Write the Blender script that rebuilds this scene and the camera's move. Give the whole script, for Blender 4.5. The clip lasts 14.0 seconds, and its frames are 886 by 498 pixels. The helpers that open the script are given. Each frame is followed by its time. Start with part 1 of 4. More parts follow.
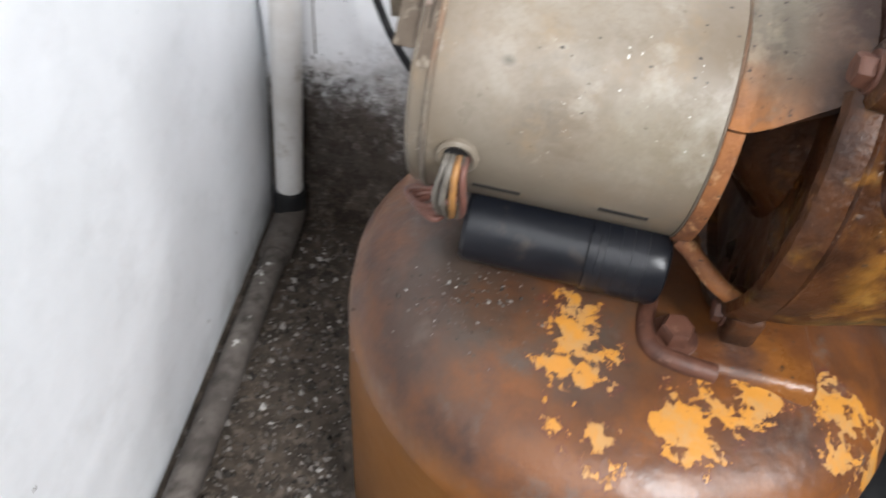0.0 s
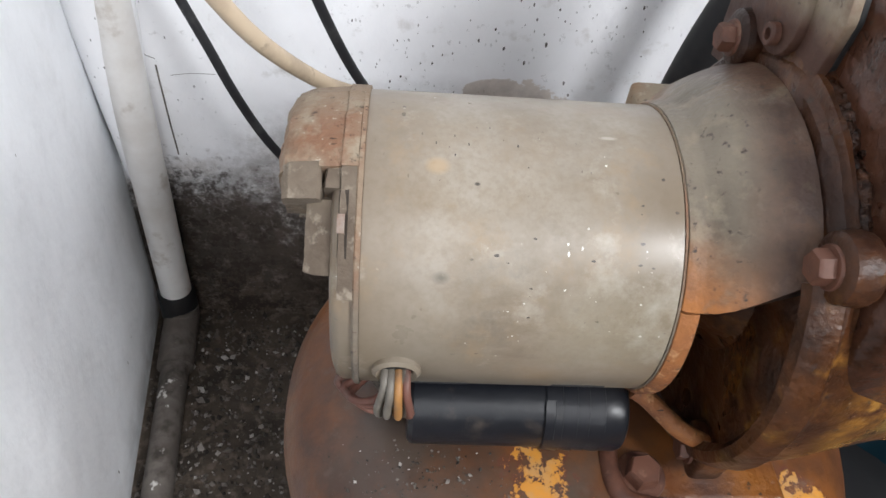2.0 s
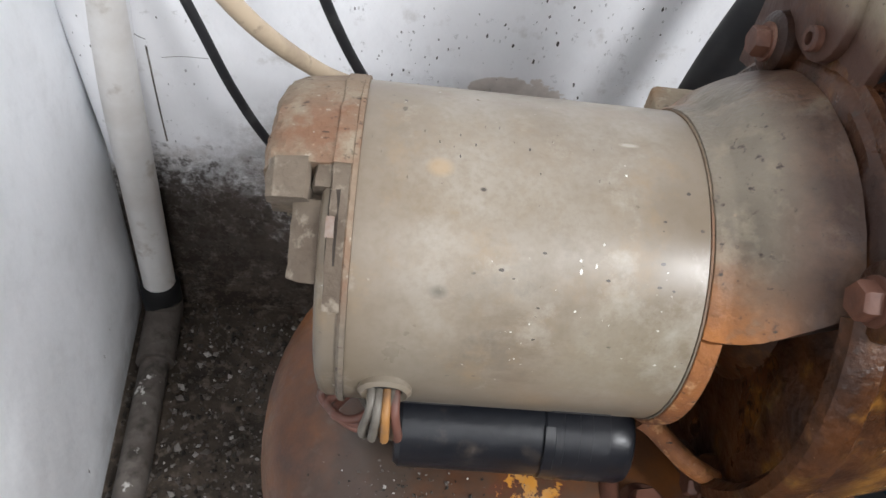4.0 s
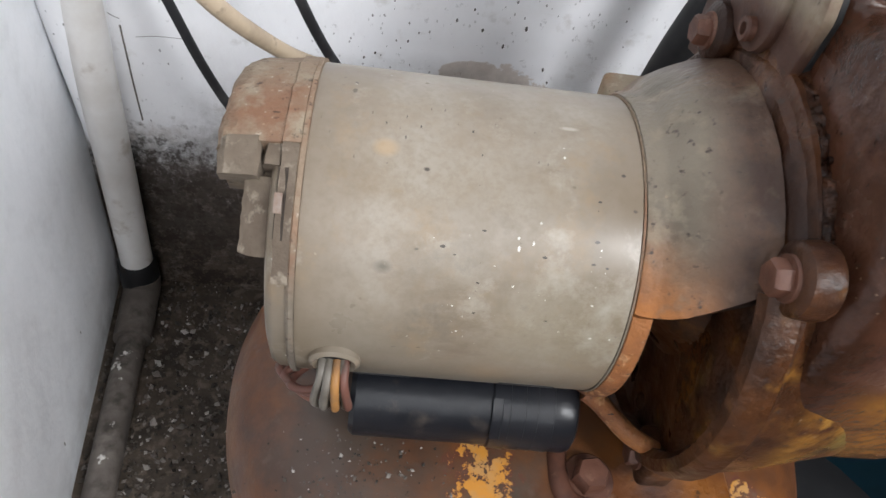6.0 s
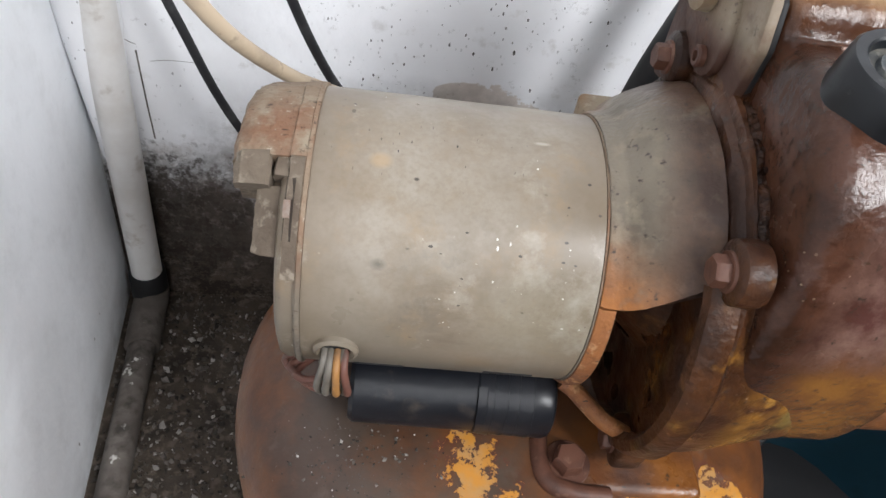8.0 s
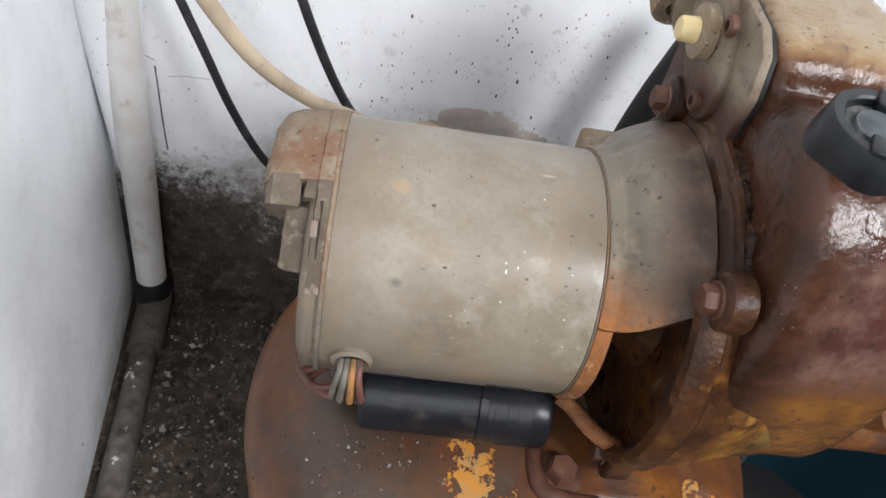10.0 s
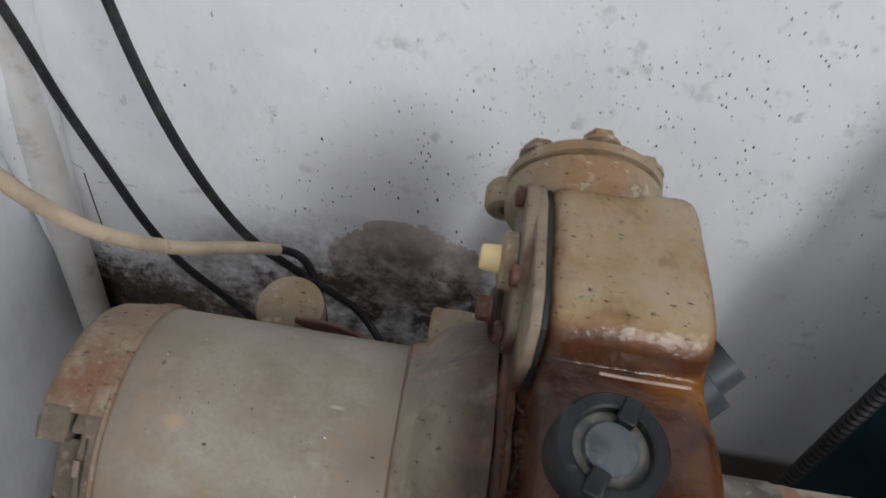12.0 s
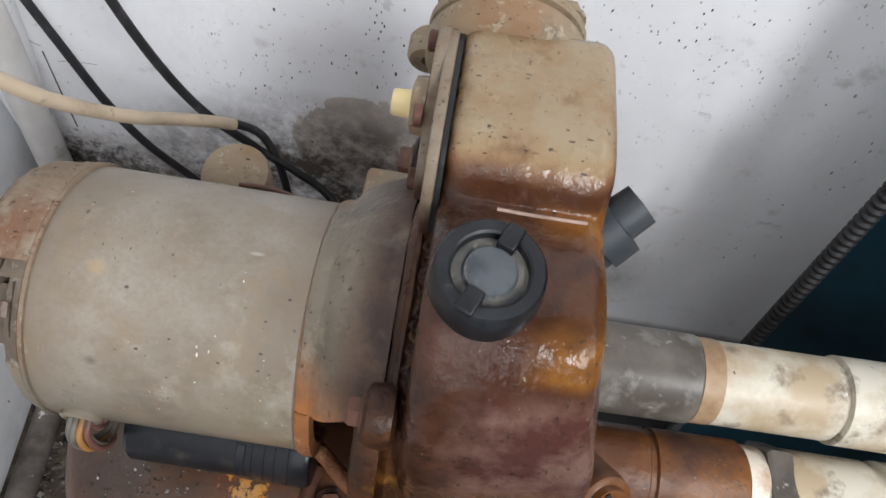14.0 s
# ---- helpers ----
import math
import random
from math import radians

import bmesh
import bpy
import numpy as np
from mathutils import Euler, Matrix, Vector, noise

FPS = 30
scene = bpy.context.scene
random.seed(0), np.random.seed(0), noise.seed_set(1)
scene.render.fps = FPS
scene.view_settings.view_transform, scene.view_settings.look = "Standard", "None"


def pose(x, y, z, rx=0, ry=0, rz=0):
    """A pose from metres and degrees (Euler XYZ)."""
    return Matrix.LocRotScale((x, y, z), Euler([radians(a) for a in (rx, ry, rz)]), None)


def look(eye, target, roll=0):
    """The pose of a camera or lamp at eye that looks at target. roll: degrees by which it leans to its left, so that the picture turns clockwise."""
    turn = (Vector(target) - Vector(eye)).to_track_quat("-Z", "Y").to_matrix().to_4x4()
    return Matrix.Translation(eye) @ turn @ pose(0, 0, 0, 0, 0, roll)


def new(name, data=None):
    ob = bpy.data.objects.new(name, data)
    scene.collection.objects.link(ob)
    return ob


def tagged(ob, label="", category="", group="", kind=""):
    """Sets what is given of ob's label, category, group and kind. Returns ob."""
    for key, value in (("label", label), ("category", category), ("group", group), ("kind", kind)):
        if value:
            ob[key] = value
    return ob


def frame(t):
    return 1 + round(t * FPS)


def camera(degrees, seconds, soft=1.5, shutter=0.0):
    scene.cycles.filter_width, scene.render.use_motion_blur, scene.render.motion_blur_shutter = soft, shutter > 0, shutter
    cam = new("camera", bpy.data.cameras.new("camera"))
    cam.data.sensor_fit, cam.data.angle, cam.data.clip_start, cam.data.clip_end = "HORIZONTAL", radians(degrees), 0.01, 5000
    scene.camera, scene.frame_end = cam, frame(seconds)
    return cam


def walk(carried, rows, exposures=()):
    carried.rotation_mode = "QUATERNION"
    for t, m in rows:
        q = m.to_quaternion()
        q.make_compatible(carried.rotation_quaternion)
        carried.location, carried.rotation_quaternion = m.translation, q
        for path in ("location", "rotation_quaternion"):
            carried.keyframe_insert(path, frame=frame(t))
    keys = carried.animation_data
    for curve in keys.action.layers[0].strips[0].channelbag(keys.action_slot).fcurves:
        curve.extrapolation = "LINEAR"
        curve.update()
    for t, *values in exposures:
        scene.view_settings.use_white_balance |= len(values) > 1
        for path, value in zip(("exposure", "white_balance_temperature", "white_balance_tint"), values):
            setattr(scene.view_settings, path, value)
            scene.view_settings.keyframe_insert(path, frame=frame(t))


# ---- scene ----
cam = camera(63.4, 14.0, shutter=0.5)
PATH = [
    (0, (0.0123, -0.0051, 0.5513), (-0.1671, 1.4008, -0.8598), 9.37),
    (0.5, (-0.0014, 0.0542, 0.5605), (0.0782, 1.417, -0.9011), 10.5),
    (1, (-0.0056, 0.075, 0.5779), (0.1577, 1.4193, -0.8939), 8.42),
    (1.5, (-0.0235, 0.0805, 0.5835), (0.087, 1.4244, -0.8936), 6.65),
    (2, (-0.0253, 0.0838, 0.5966), (0.1247, 1.455, -0.8517), 8.45),
    (2.5, (-0.027, 0.086, 0.5877), (0.1058, 1.4632, -0.8565), 9.04),
    (5, (-0.0211, 0.1113, 0.5804), (0.169, 1.4562, -0.8876), 12.7),
    (5.5, (-0.017, 0.1025, 0.585), (0.1727, 1.4349, -0.8945), 12.64),
    (6, (-0.0106, 0.0948, 0.5897), (0.1849, 1.4311, -0.8854), 13.13),
    (6.5, (-0.0091, 0.0849, 0.603), (0.1791, 1.4476, -0.8488), 12.95),
    (7, (-0.0095, 0.0718, 0.6095), (0.1818, 1.4327, -0.8434), 12.75),
    (7.5, (-0.0086, 0.0685, 0.6129), (0.1755, 1.4354, -0.8354), 12.74),
    (8, (-0.0084, 0.0674, 0.6107), (0.1803, 1.4403, -0.8313), 12.62),
    (10.5, (-0.0234, 0.052, 0.6451), (0.1966, 1.4738, -0.7442), 15.35),
    (11, (0.0019, 0.0696, 0.686), (0.1885, 1.5218, -0.6764), 13.89),
    (11.5, (0.0477, 0.108, 0.7147), (0.1564, 1.5438, -0.6733), 11.27),
    (12, (0.0798, 0.1486, 0.7087), (0.11, 1.4996, -0.7657), 11.84),
    (12.5, (0.1083, 0.153, 0.7113), (0.1079, 1.4058, -0.8476), 9.58),
    (13, (0.1231, 0.1563, 0.7011), (0.1472, 1.3482, -0.9047), 10.03),
    (13.5, (0.1274, 0.1431, 0.7035), (0.1459, 1.2978, -0.9293), 11.19),
    (14, (0.1265, 0.1321, 0.6991), (0.1599, 1.2894, -0.9318), 11.88),
]
EXPOSURES = [(0, 0.18), (0.8, 0.25), (1.1, 0.21), (1.5, 0.04), (2.5, -0.09), (5, -0.17), (8, -0.13), (10.5, -0.23), (11, -0.68), (11.5, -0.98), (12, -1.1), (12.5, -1.02), (13, -0.8), (14, -0.48)]
walk(cam, [(t, look(eye, target, roll)) for t, eye, target, roll in PATH], EXPOSURES)

# ---- world and light ----
world = bpy.data.worlds.new("sky")
scene.world = world
world.use_nodes = True
sky = world.node_tree.nodes.new("ShaderNodeTexSky")
sky.sky_type, sky.sun_disc = "NISHITA", False
sky.sun_elevation, sky.sun_rotation = radians(48), radians(150)
world.node_tree.links.new(sky.outputs[0], world.node_tree.nodes["Background"].inputs[0])
world.node_tree.nodes["Background"].inputs[1].default_value = 0.06


def area(name, m, width, height, watts, colour):
    lamp = bpy.data.lights.new(name, "AREA")
    lamp.shape, lamp.size, lamp.size_y, lamp.energy, lamp.color = "RECTANGLE", width, height, watts, colour
    ob = new(name, lamp)
    ob.matrix_world = m
    return ob


# daylight that comes in by the two high windows and the doorway behind and beside the camera
area("doorway_daylight", look((0.10, -1.12, 1.35), (0.05, 0.3, 0.40)), 0.36, 1.3, 8, (0.96, 0.975, 1.0))
area("window_daylight", look((1.05, -1.02, 1.70), (0.15, 0.4, 0.40)), 0.50, 0.66, 47, (0.96, 0.975, 1.0))
area("side_window_daylight", look((1.60, -0.30, 1.45), (0.10, 0.45, 0.40)), 0.40, 0.8, 16, (0.96, 0.975, 1.0))


# ---- materials ----


def shader(name, rough=0.7, metal=0.0, spec=0.5):
    m = bpy.data.materials.new(name)
    m.use_nodes = True
    b = m.node_tree.nodes["Principled BSDF"]
    b.inputs["Roughness"].default_value = rough
    b.inputs["Metallic"].default_value = metal
    b.inputs["Specular IOR Level"].default_value = spec
    return m, m.node_tree.nodes, m.node_tree.links, b


def coords(nodes, links, scale=(1, 1, 1)):
    tc = nodes.new("ShaderNodeTexCoord")
    mp = nodes.new("ShaderNodeMapping")
    mp.inputs["Scale"].default_value = scale
    links.new(tc.outputs["Object"], mp.inputs["Vector"])
    return mp.outputs["Vector"]


def speckle(nodes, links, vec, scale, lo, hi, detail=6.0, rough=0.6):
    """A noise turned into a mask between lo and hi."""
    n = nodes.new("ShaderNodeTexNoise")
    n.inputs["Scale"].default_value, n.inputs["Detail"].default_value = scale, detail
    n.inputs["Roughness"].default_value = rough
    links.new(vec, n.inputs["Vector"])
    r = nodes.new("ShaderNodeMapRange")
    r.inputs["From Min"].default_value, r.inputs["From Max"].default_value = lo, hi
    links.new(n.outputs["Fac"], r.inputs["Value"])
    return r.outputs["Result"]


def blend(nodes, links, fac, a, b):
    x = nodes.new("ShaderNodeMix")
    x.data_type = "RGBA"
    links.new(fac, x.inputs["Factor"])
    for sock, v in ((x.inputs["A"], a), (x.inputs["B"], b)):
        if isinstance(v, tuple):
            sock.default_value = (*v, 1)
        else:
            links.new(v, sock)
    return x.outputs["Result"]


def maths(nodes, links, op, a, b):
    x = nodes.new("ShaderNodeMath")
    x.operation = op
    x.use_clamp = True
    for sock, v in ((x.inputs[0], a), (x.inputs[1], b)):
        if isinstance(v, (int, float)):
            sock.default_value = v
        else:
            links.new(v, sock)
    return x.outputs["Value"]


def near(nodes, links, centre, inner, outer, squash=(1, 1, 1)):
    """1 inside a rough blob round a place, 0 beyond it: for a stain with a shape of its own."""
    tc = nodes.new("ShaderNodeTexCoord")
    sub = nodes.new("ShaderNodeVectorMath")
    sub.operation = "SUBTRACT"
    links.new(tc.outputs["Object"], sub.inputs[0])
    sub.inputs[1].default_value = centre
    mul = nodes.new("ShaderNodeVectorMath")
    mul.operation = "MULTIPLY"
    links.new(sub.outputs[0], mul.inputs[0])
    mul.inputs[1].default_value = squash
    ln = nodes.new("ShaderNodeVectorMath")
    ln.operation = "LENGTH"
    links.new(mul.outputs[0], ln.inputs[0])
    r = nodes.new("ShaderNodeMapRange")
    r.inputs["From Min"].default_value, r.inputs["From Max"].default_value = outer, inner
    links.new(ln.outputs["Value"], r.inputs["Value"])
    return r.outputs["Result"]


def relief(nodes, links, bsdf, vec, scale, strength, depth=0.001, detail=8.0):
    n = nodes.new("ShaderNodeTexNoise")
    n.inputs["Scale"].default_value, n.inputs["Detail"].default_value = scale, detail
    links.new(vec, n.inputs["Vector"])
    b = nodes.new("ShaderNodeBump")
    b.inputs["Strength"].default_value, b.inputs["Distance"].default_value = strength, depth
    links.new(n.outputs["Fac"], b.inputs["Height"])
    links.new(b.outputs["Normal"], bsdf.inputs["Normal"])
    return b


def dots(nodes, links, vec, scale, radius, keep, scale3=(1, 1, 1)):
    """Small separate specks: a share of the cells of a Voronoi pattern."""
    mp = nodes.new("ShaderNodeMapping")
    mp.inputs["Scale"].default_value = scale3
    links.new(vec, mp.inputs["Vector"])
    warp = nodes.new("ShaderNodeTexNoise")
    warp.inputs["Scale"].default_value = scale * 1.7
    links.new(mp.outputs["Vector"], warp.inputs["Vector"])
    shift = nodes.new("ShaderNodeVectorMath")
    shift.operation = "MULTIPLY_ADD"
    links.new(warp.outputs["Color"], shift.inputs[0])
    shift.inputs[1].default_value = (0.35 / scale,) * 3
    links.new(mp.outputs["Vector"], shift.inputs[2])
    v = nodes.new("ShaderNodeTexVoronoi")
    v.inputs["Scale"].default_value = scale
    links.new(shift.outputs[0], v.inputs["Vector"])
    sep = nodes.new("ShaderNodeSeparateColor")
    links.new(v.outputs["Color"], sep.inputs[0])
    size = nodes.new("ShaderNodeMath")
    size.operation = "MULTIPLY"
    links.new(sep.outputs[1], size.inputs[0])
    size.inputs[1].default_value = radius
    near_it = nodes.new("ShaderNodeMath")
    near_it.operation = "LESS_THAN"
    links.new(v.outputs["Distance"], near_it.inputs[0])
    links.new(size.outputs[0], near_it.inputs[1])
    chosen = nodes.new("ShaderNodeMath")
    chosen.operation = "LESS_THAN"
    links.new(sep.outputs[0], chosen.inputs[0])
    chosen.inputs[1].default_value = keep
    return maths(nodes, links, "MULTIPLY", near_it.outputs[0], chosen.outputs[0])


def zone(nodes, links, axis, lo, hi, amp=0.0, size=20.0):
    """A mask that rises from 0 at lo to 1 at hi along one axis of the thing, its edge frayed by noise."""
    tc = nodes.new("ShaderNodeTexCoord")
    sep = nodes.new("ShaderNodeSeparateXYZ")
    links.new(tc.outputs["Object"], sep.inputs[0])
    n = nodes.new("ShaderNodeTexNoise")
    n.inputs["Scale"].default_value, n.inputs["Detail"].default_value = size, 7
    links.new(tc.outputs["Object"], n.inputs["Vector"])
    k = nodes.new("ShaderNodeMath")
    k.operation = "MULTIPLY_ADD"
    links.new(n.outputs["Fac"], k.inputs[0])
    k.inputs[1].default_value = 2 * amp
    links.new(sep.outputs["XYZ".index(axis)], k.inputs[2])
    r = nodes.new("ShaderNodeMapRange")
    r.inputs["From Min"].default_value, r.inputs["From Max"].default_value = lo + amp, hi + amp
    links.new(k.outputs[0], r.inputs["Value"])
    return r.outputs["Result"]


def mottled(name, base, layers, rough=0.7, metal=0.0, spec=0.4, bump=(180, 0.3), scale=(1, 1, 1)):
    """base: a colour. layers: (colour, noise scale, lo, hi) laid one over another."""
    m, nodes, links, b = shader(name, rough, metal, spec)
    vec = coords(nodes, links, scale)
    col = base
    for colour, size, lo, hi in layers:
        col = blend(nodes, links, speckle(nodes, links, vec, size, lo, hi), col, colour)
    if not isinstance(col, tuple):
        links.new(col, b.inputs["Base Color"])
    else:
        b.inputs["Base Color"].default_value = (*col, 1)
    relief(nodes, links, b, vec, bump[0], bump[1])
    return m



def stained(name, base, layers, zones, rough=(0.3, 0.6), bump=(180, 0.3), pits=(420, 0.25), scale=(1, 1, 1), spec=0.5):
    """A mottled surface with stained zones: (colour, second colour, [axis, lo, hi, amp] ...), the masks of a zone multiplied."""
    m, nodes, links, b = shader(name, 0.5, 0, spec)
    vec = coords(nodes, links, scale)
    col = base
    for colour, size, lo, hi in layers:
        col = blend(nodes, links, speckle(nodes, links, vec, size, lo, hi), col, colour)
    for colour, second, *masks in zones:
        f = None
        for axis, lo, hi, amp in masks:
            z = zone(nodes, links, axis, lo, hi, amp)
            f = z if f is None else maths(nodes, links, "MULTIPLY", f, z)
        f = maths(nodes, links, "MULTIPLY", f, speckle(nodes, links, vec, 55, 0.25, 0.45))
        mix = blend(nodes, links, speckle(nodes, links, vec, 38, 0.4, 0.62, 9, 0.65), colour, second)
        col = blend(nodes, links, f, col, mix)
    col = blend(nodes, links, speckle(nodes, links, vec, 260, 0.62, 0.72, 4), col, (0.035, 0.022, 0.016))
    dash = maths(nodes, links, "MULTIPLY", dots(nodes, links, vec, 420, 0.26, 0.4, (0.40, 1.1, 1.1)), speckle(nodes, links, vec, 26, 0.46, 0.56))
    col = blend(nodes, links, dash, col, (0.045, 0.024, 0.015))
    pale = maths(nodes, links, "MULTIPLY", dots(nodes, links, vec, 380, 0.22, 0.3), speckle(nodes, links, vec, 20, 0.5, 0.6))
    col = blend(nodes, links, maths(nodes, links, "MULTIPLY", pale, 0.6), col, (0.30, 0.21, 0.14))
    links.new(col, b.inputs["Base Color"])
    n = nodes.new("ShaderNodeTexNoise")
    n.inputs["Scale"].default_value, n.inputs["Detail"].default_value = 26, 6
    links.new(vec, n.inputs["Vector"])
    r = nodes.new("ShaderNodeMapRange")
    r.inputs["From Min"].default_value, r.inputs["From Max"].default_value = 0.35, 0.65
    r.inputs["To Min"].default_value, r.inputs["To Max"].default_value = rough
    links.new(n.outputs["Fac"], r.inputs["Value"])
    links.new(r.outputs["Result"], b.inputs["Roughness"])
    first = relief(nodes, links, b, vec, bump[0], bump[1], 0.0015)
    fine = nodes.new("ShaderNodeTexNoise")
    fine.inputs["Scale"].default_value, fine.inputs["Detail"].default_value = pits[0], 3
    links.new(vec, fine.inputs["Vector"])
    fb = nodes.new("ShaderNodeBump")
    fb.inputs["Strength"].default_value, fb.inputs["Distance"].default_value = pits[1], 0.0006
    links.new(fine.outputs["Fac"], fb.inputs["Height"])
    links.new(fb.outputs["Normal"], first.inputs["Normal"])
    return m


DEEP, BRIGHT = (0.028, 0.011, 0.006), (0.34, 0.125, 0.03)


def enamel():
    """Old cream enamel: brown grime in clouds, tiny chips in rows, drops of white paint."""
    m, nodes, links, b = shader("aged_cream_enamel", 0.4, 0, 0.5)
    vec = coords(nodes, links)
    along = coords(nodes, links, (0.35, 1, 1))
    col = blend(nodes, links, speckle(nodes, links, vec, 13, 0.40, 0.62), (0.295, 0.258, 0.212), (0.205, 0.168, 0.126))
    col = blend(nodes, links, speckle(nodes, links, vec, 36, 0.47, 0.70, 9, 0.7), col, (0.225, 0.175, 0.12))
    col = blend(nodes, links, maths(nodes, links, "MULTIPLY", speckle(nodes, links, vec, 420, 0.45, 0.7, 4), 0.45), col, (0.20, 0.165, 0.12))
    col = blend(nodes, links, maths(nodes, links, "MULTIPLY", speckle(nodes, links, vec, 24, 0.55, 0.72, 8), 0.6), col, (0.35, 0.32, 0.27))
    # grime at both ends
    for ends in (("X", -0.012, -0.034, 0.012), ("X", 0.055, 0.080, 0.014)):
        f = maths(nodes, links, "MULTIPLY", zone(nodes, links, *ends, 24), 0.7)
        col = blend(nodes, links, f, col, (0.165, 0.125, 0.085))
    # underside darkened in the colour: shade painted in along with some staining
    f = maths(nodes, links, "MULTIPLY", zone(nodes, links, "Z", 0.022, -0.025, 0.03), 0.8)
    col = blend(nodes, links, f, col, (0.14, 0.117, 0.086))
    tan = maths(nodes, links, "MULTIPLY", speckle(nodes, links, vec, 30, 0.54, 0.70, 9, 0.7), 0.55)
    col = blend(nodes, links, tan, col, (0.27, 0.185, 0.10))
    cloud = maths(nodes, links, "MULTIPLY", speckle(nodes, links, vec, 22, 0.50, 0.66, 10, 0.72), 0.6)
    col = blend(nodes, links, cloud, col, (0.165, 0.128, 0.088))
    glaze = maths(nodes, links, "MULTIPLY", speckle(nodes, links, vec, 17, 0.56, 0.68, 10, 0.72), 0.6)
    col = blend(nodes, links, glaze, col, (0.40, 0.37, 0.315))
    scuff = maths(nodes, links, "MULTIPLY", speckle(nodes, links, vec, 48, 0.57, 0.70, 9, 0.7), near(nodes, links, (0.02, -0.06, 0.01), 0.02, 0.06))
    col = blend(nodes, links, maths(nodes, links, "MULTIPLY", scuff, 0.7), col, (0.12, 0.10, 0.08))
    smear = maths(nodes, links, "MULTIPLY", speckle(nodes, links, along, 60, 0.56, 0.72, 8, 0.7), speckle(nodes, links, vec, 9, 0.48, 0.6))
    col = blend(nodes, links, smear, col, (0.16, 0.125, 0.09))
    chips = maths(nodes, links, "MULTIPLY", dots(nodes, links, vec, 330, 0.24, 0.22, (0.7, 0.6, 1.6)), speckle(nodes, links, vec, 13, 0.52, 0.58))
    col = blend(nodes, links, chips, col, (0.06, 0.05, 0.04))
    drops = maths(nodes, links, "MULTIPLY", dots(nodes, links, vec, 420, 0.22, 0.12), speckle(nodes, links, vec, 15, 0.50, 0.58))
    col = blend(nodes, links, drops, col, (0.62, 0.60, 0.54))
    streak = maths(nodes, links, "MULTIPLY", dots(nodes, links, vec, 620, 0.26, 0.5), near(nodes, links, (0.0185, -0.0525, 0.012), 0.012, 0.018, (3.5, 1, 1)))
    col = blend(nodes, links, streak, col, (0.70, 0.68, 0.62))
    row = maths(nodes, links, "MULTIPLY", dots(nodes, links, vec, 430, 0.20, 0.5, (1.4, 0.5, 0.5)), near(nodes, links, (0.010, -0.016, 0.060), 0.010, 0.020, (0.4, 1, 1)))
    col = blend(nodes, links, row, col, (0.05, 0.042, 0.035))
    for place, inner, outer, squash, colour, much in (
        ((0.0050, -0.0266, 0.0557), 0.0004, 0.0009, (0.7, 1, 1), (0.04, 0.035, 0.03), 0.9),
        ((-0.0068, -0.0520, 0.0335), 0.0005, 0.0028, (0.7, 1, 1), (0.10, 0.085, 0.065), 0.75),
        ((0.0382, -0.0455, 0.0415), 0.0004, 0.0007, (1.4, 0.6, 0.6), (0.75, 0.72, 0.66), 0.9),
        ((0.0430, -0.0440, 0.0432), 0.0003, 0.0006, (1.4, 0.6, 0.6), (0.75, 0.72, 0.66), 0.9),
        ((0.0546, -0.0040, 0.0616), 0.0006, 0.0012, (0.30, 1, 1), (0.50, 0.46, 0.40), 0.5),
        ((0.0640, -0.0470, 0.0120), 0.0060, 0.0300, (0.7, 1, 1), (0.33, 0.31, 0.22), 0.25)):
        mark = maths(nodes, links, "MULTIPLY", near(nodes, links, place, inner, outer, squash), speckle(nodes, links, vec, 500, 0.25, 0.45, 3))
        col = blend(nodes, links, maths(nodes, links, "MULTIPLY", mark, much), col, colour)
    spot = near(nodes, links, (-0.0092, -0.0205, 0.0582), 0.0018, 0.0042, (0.8, 1, 1))
    col = blend(nodes, links, maths(nodes, links, "MULTIPLY", spot, 0.4), col, (0.42, 0.26, 0.11))
    links.new(col, b.inputs["Base Color"])
    r = nodes.new("ShaderNodeMapRange")
    r.inputs["To Min"].default_value, r.inputs["To Max"].default_value = 0.26, 0.44
    links.new(speckle(nodes, links, vec, 30, 0.3, 0.7), r.inputs["Value"])
    links.new(r.outputs["Result"], b.inputs["Roughness"])
    relief(nodes, links, b, vec, 110, 0.10, 0.001)
    return m


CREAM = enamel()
DUSTY = stained("dusty_rusty_cast_iron", (0.215, 0.155, 0.105), [((0.19, 0.098, 0.056), 20, 0.45, 0.62), ((0.26, 0.21, 0.15), 75, 0.5, 0.66), ((0.36, 0.31, 0.25), 300, 0.66, 0.70)], [((0.17, 0.14, 0.105), (0.11, 0.09, 0.07), ("Z", 0.045, 0.015, 0.012))], (0.75, 0.95), (240, 0.8), (520, 0.7))
# last zone: brown rust plus shade painted in towards the flange end
GREYCAST = stained("grey_painted_cast_iron", (0.170, 0.142, 0.105), [((0.11, 0.088, 0.062), 18, 0.42, 0.62), ((0.23, 0.19, 0.135), 80, 0.52, 0.7)], [(BRIGHT, (0.14, 0.058, 0.025), ("Z", 0.058, 0.032, 0.014)), ((0.05, 0.022, 0.014), (0.12, 0.05, 0.025), ("Z", 0.085, 0.050, 0.02), ("X", 0.098, 0.110, 0.008)), ((0.040, 0.018, 0.010), (0.10, 0.050, 0.026), ("X", 0.095, 0.110, 0.008))], (0.35, 0.7), (240, 0.4), (480, 0.35))
RUST = stained("wet_brown_rust", (0.105, 0.038, 0.014), [((0.19, 0.07, 0.016), 18, 0.46, 0.62), ((0.05, 0.02, 0.012), 26, 0.5, 0.68), ((0.14, 0.085, 0.06), 90, 0.6, 0.72)], [], (0.22, 0.6), (150, 0.5), (420, 0.4))
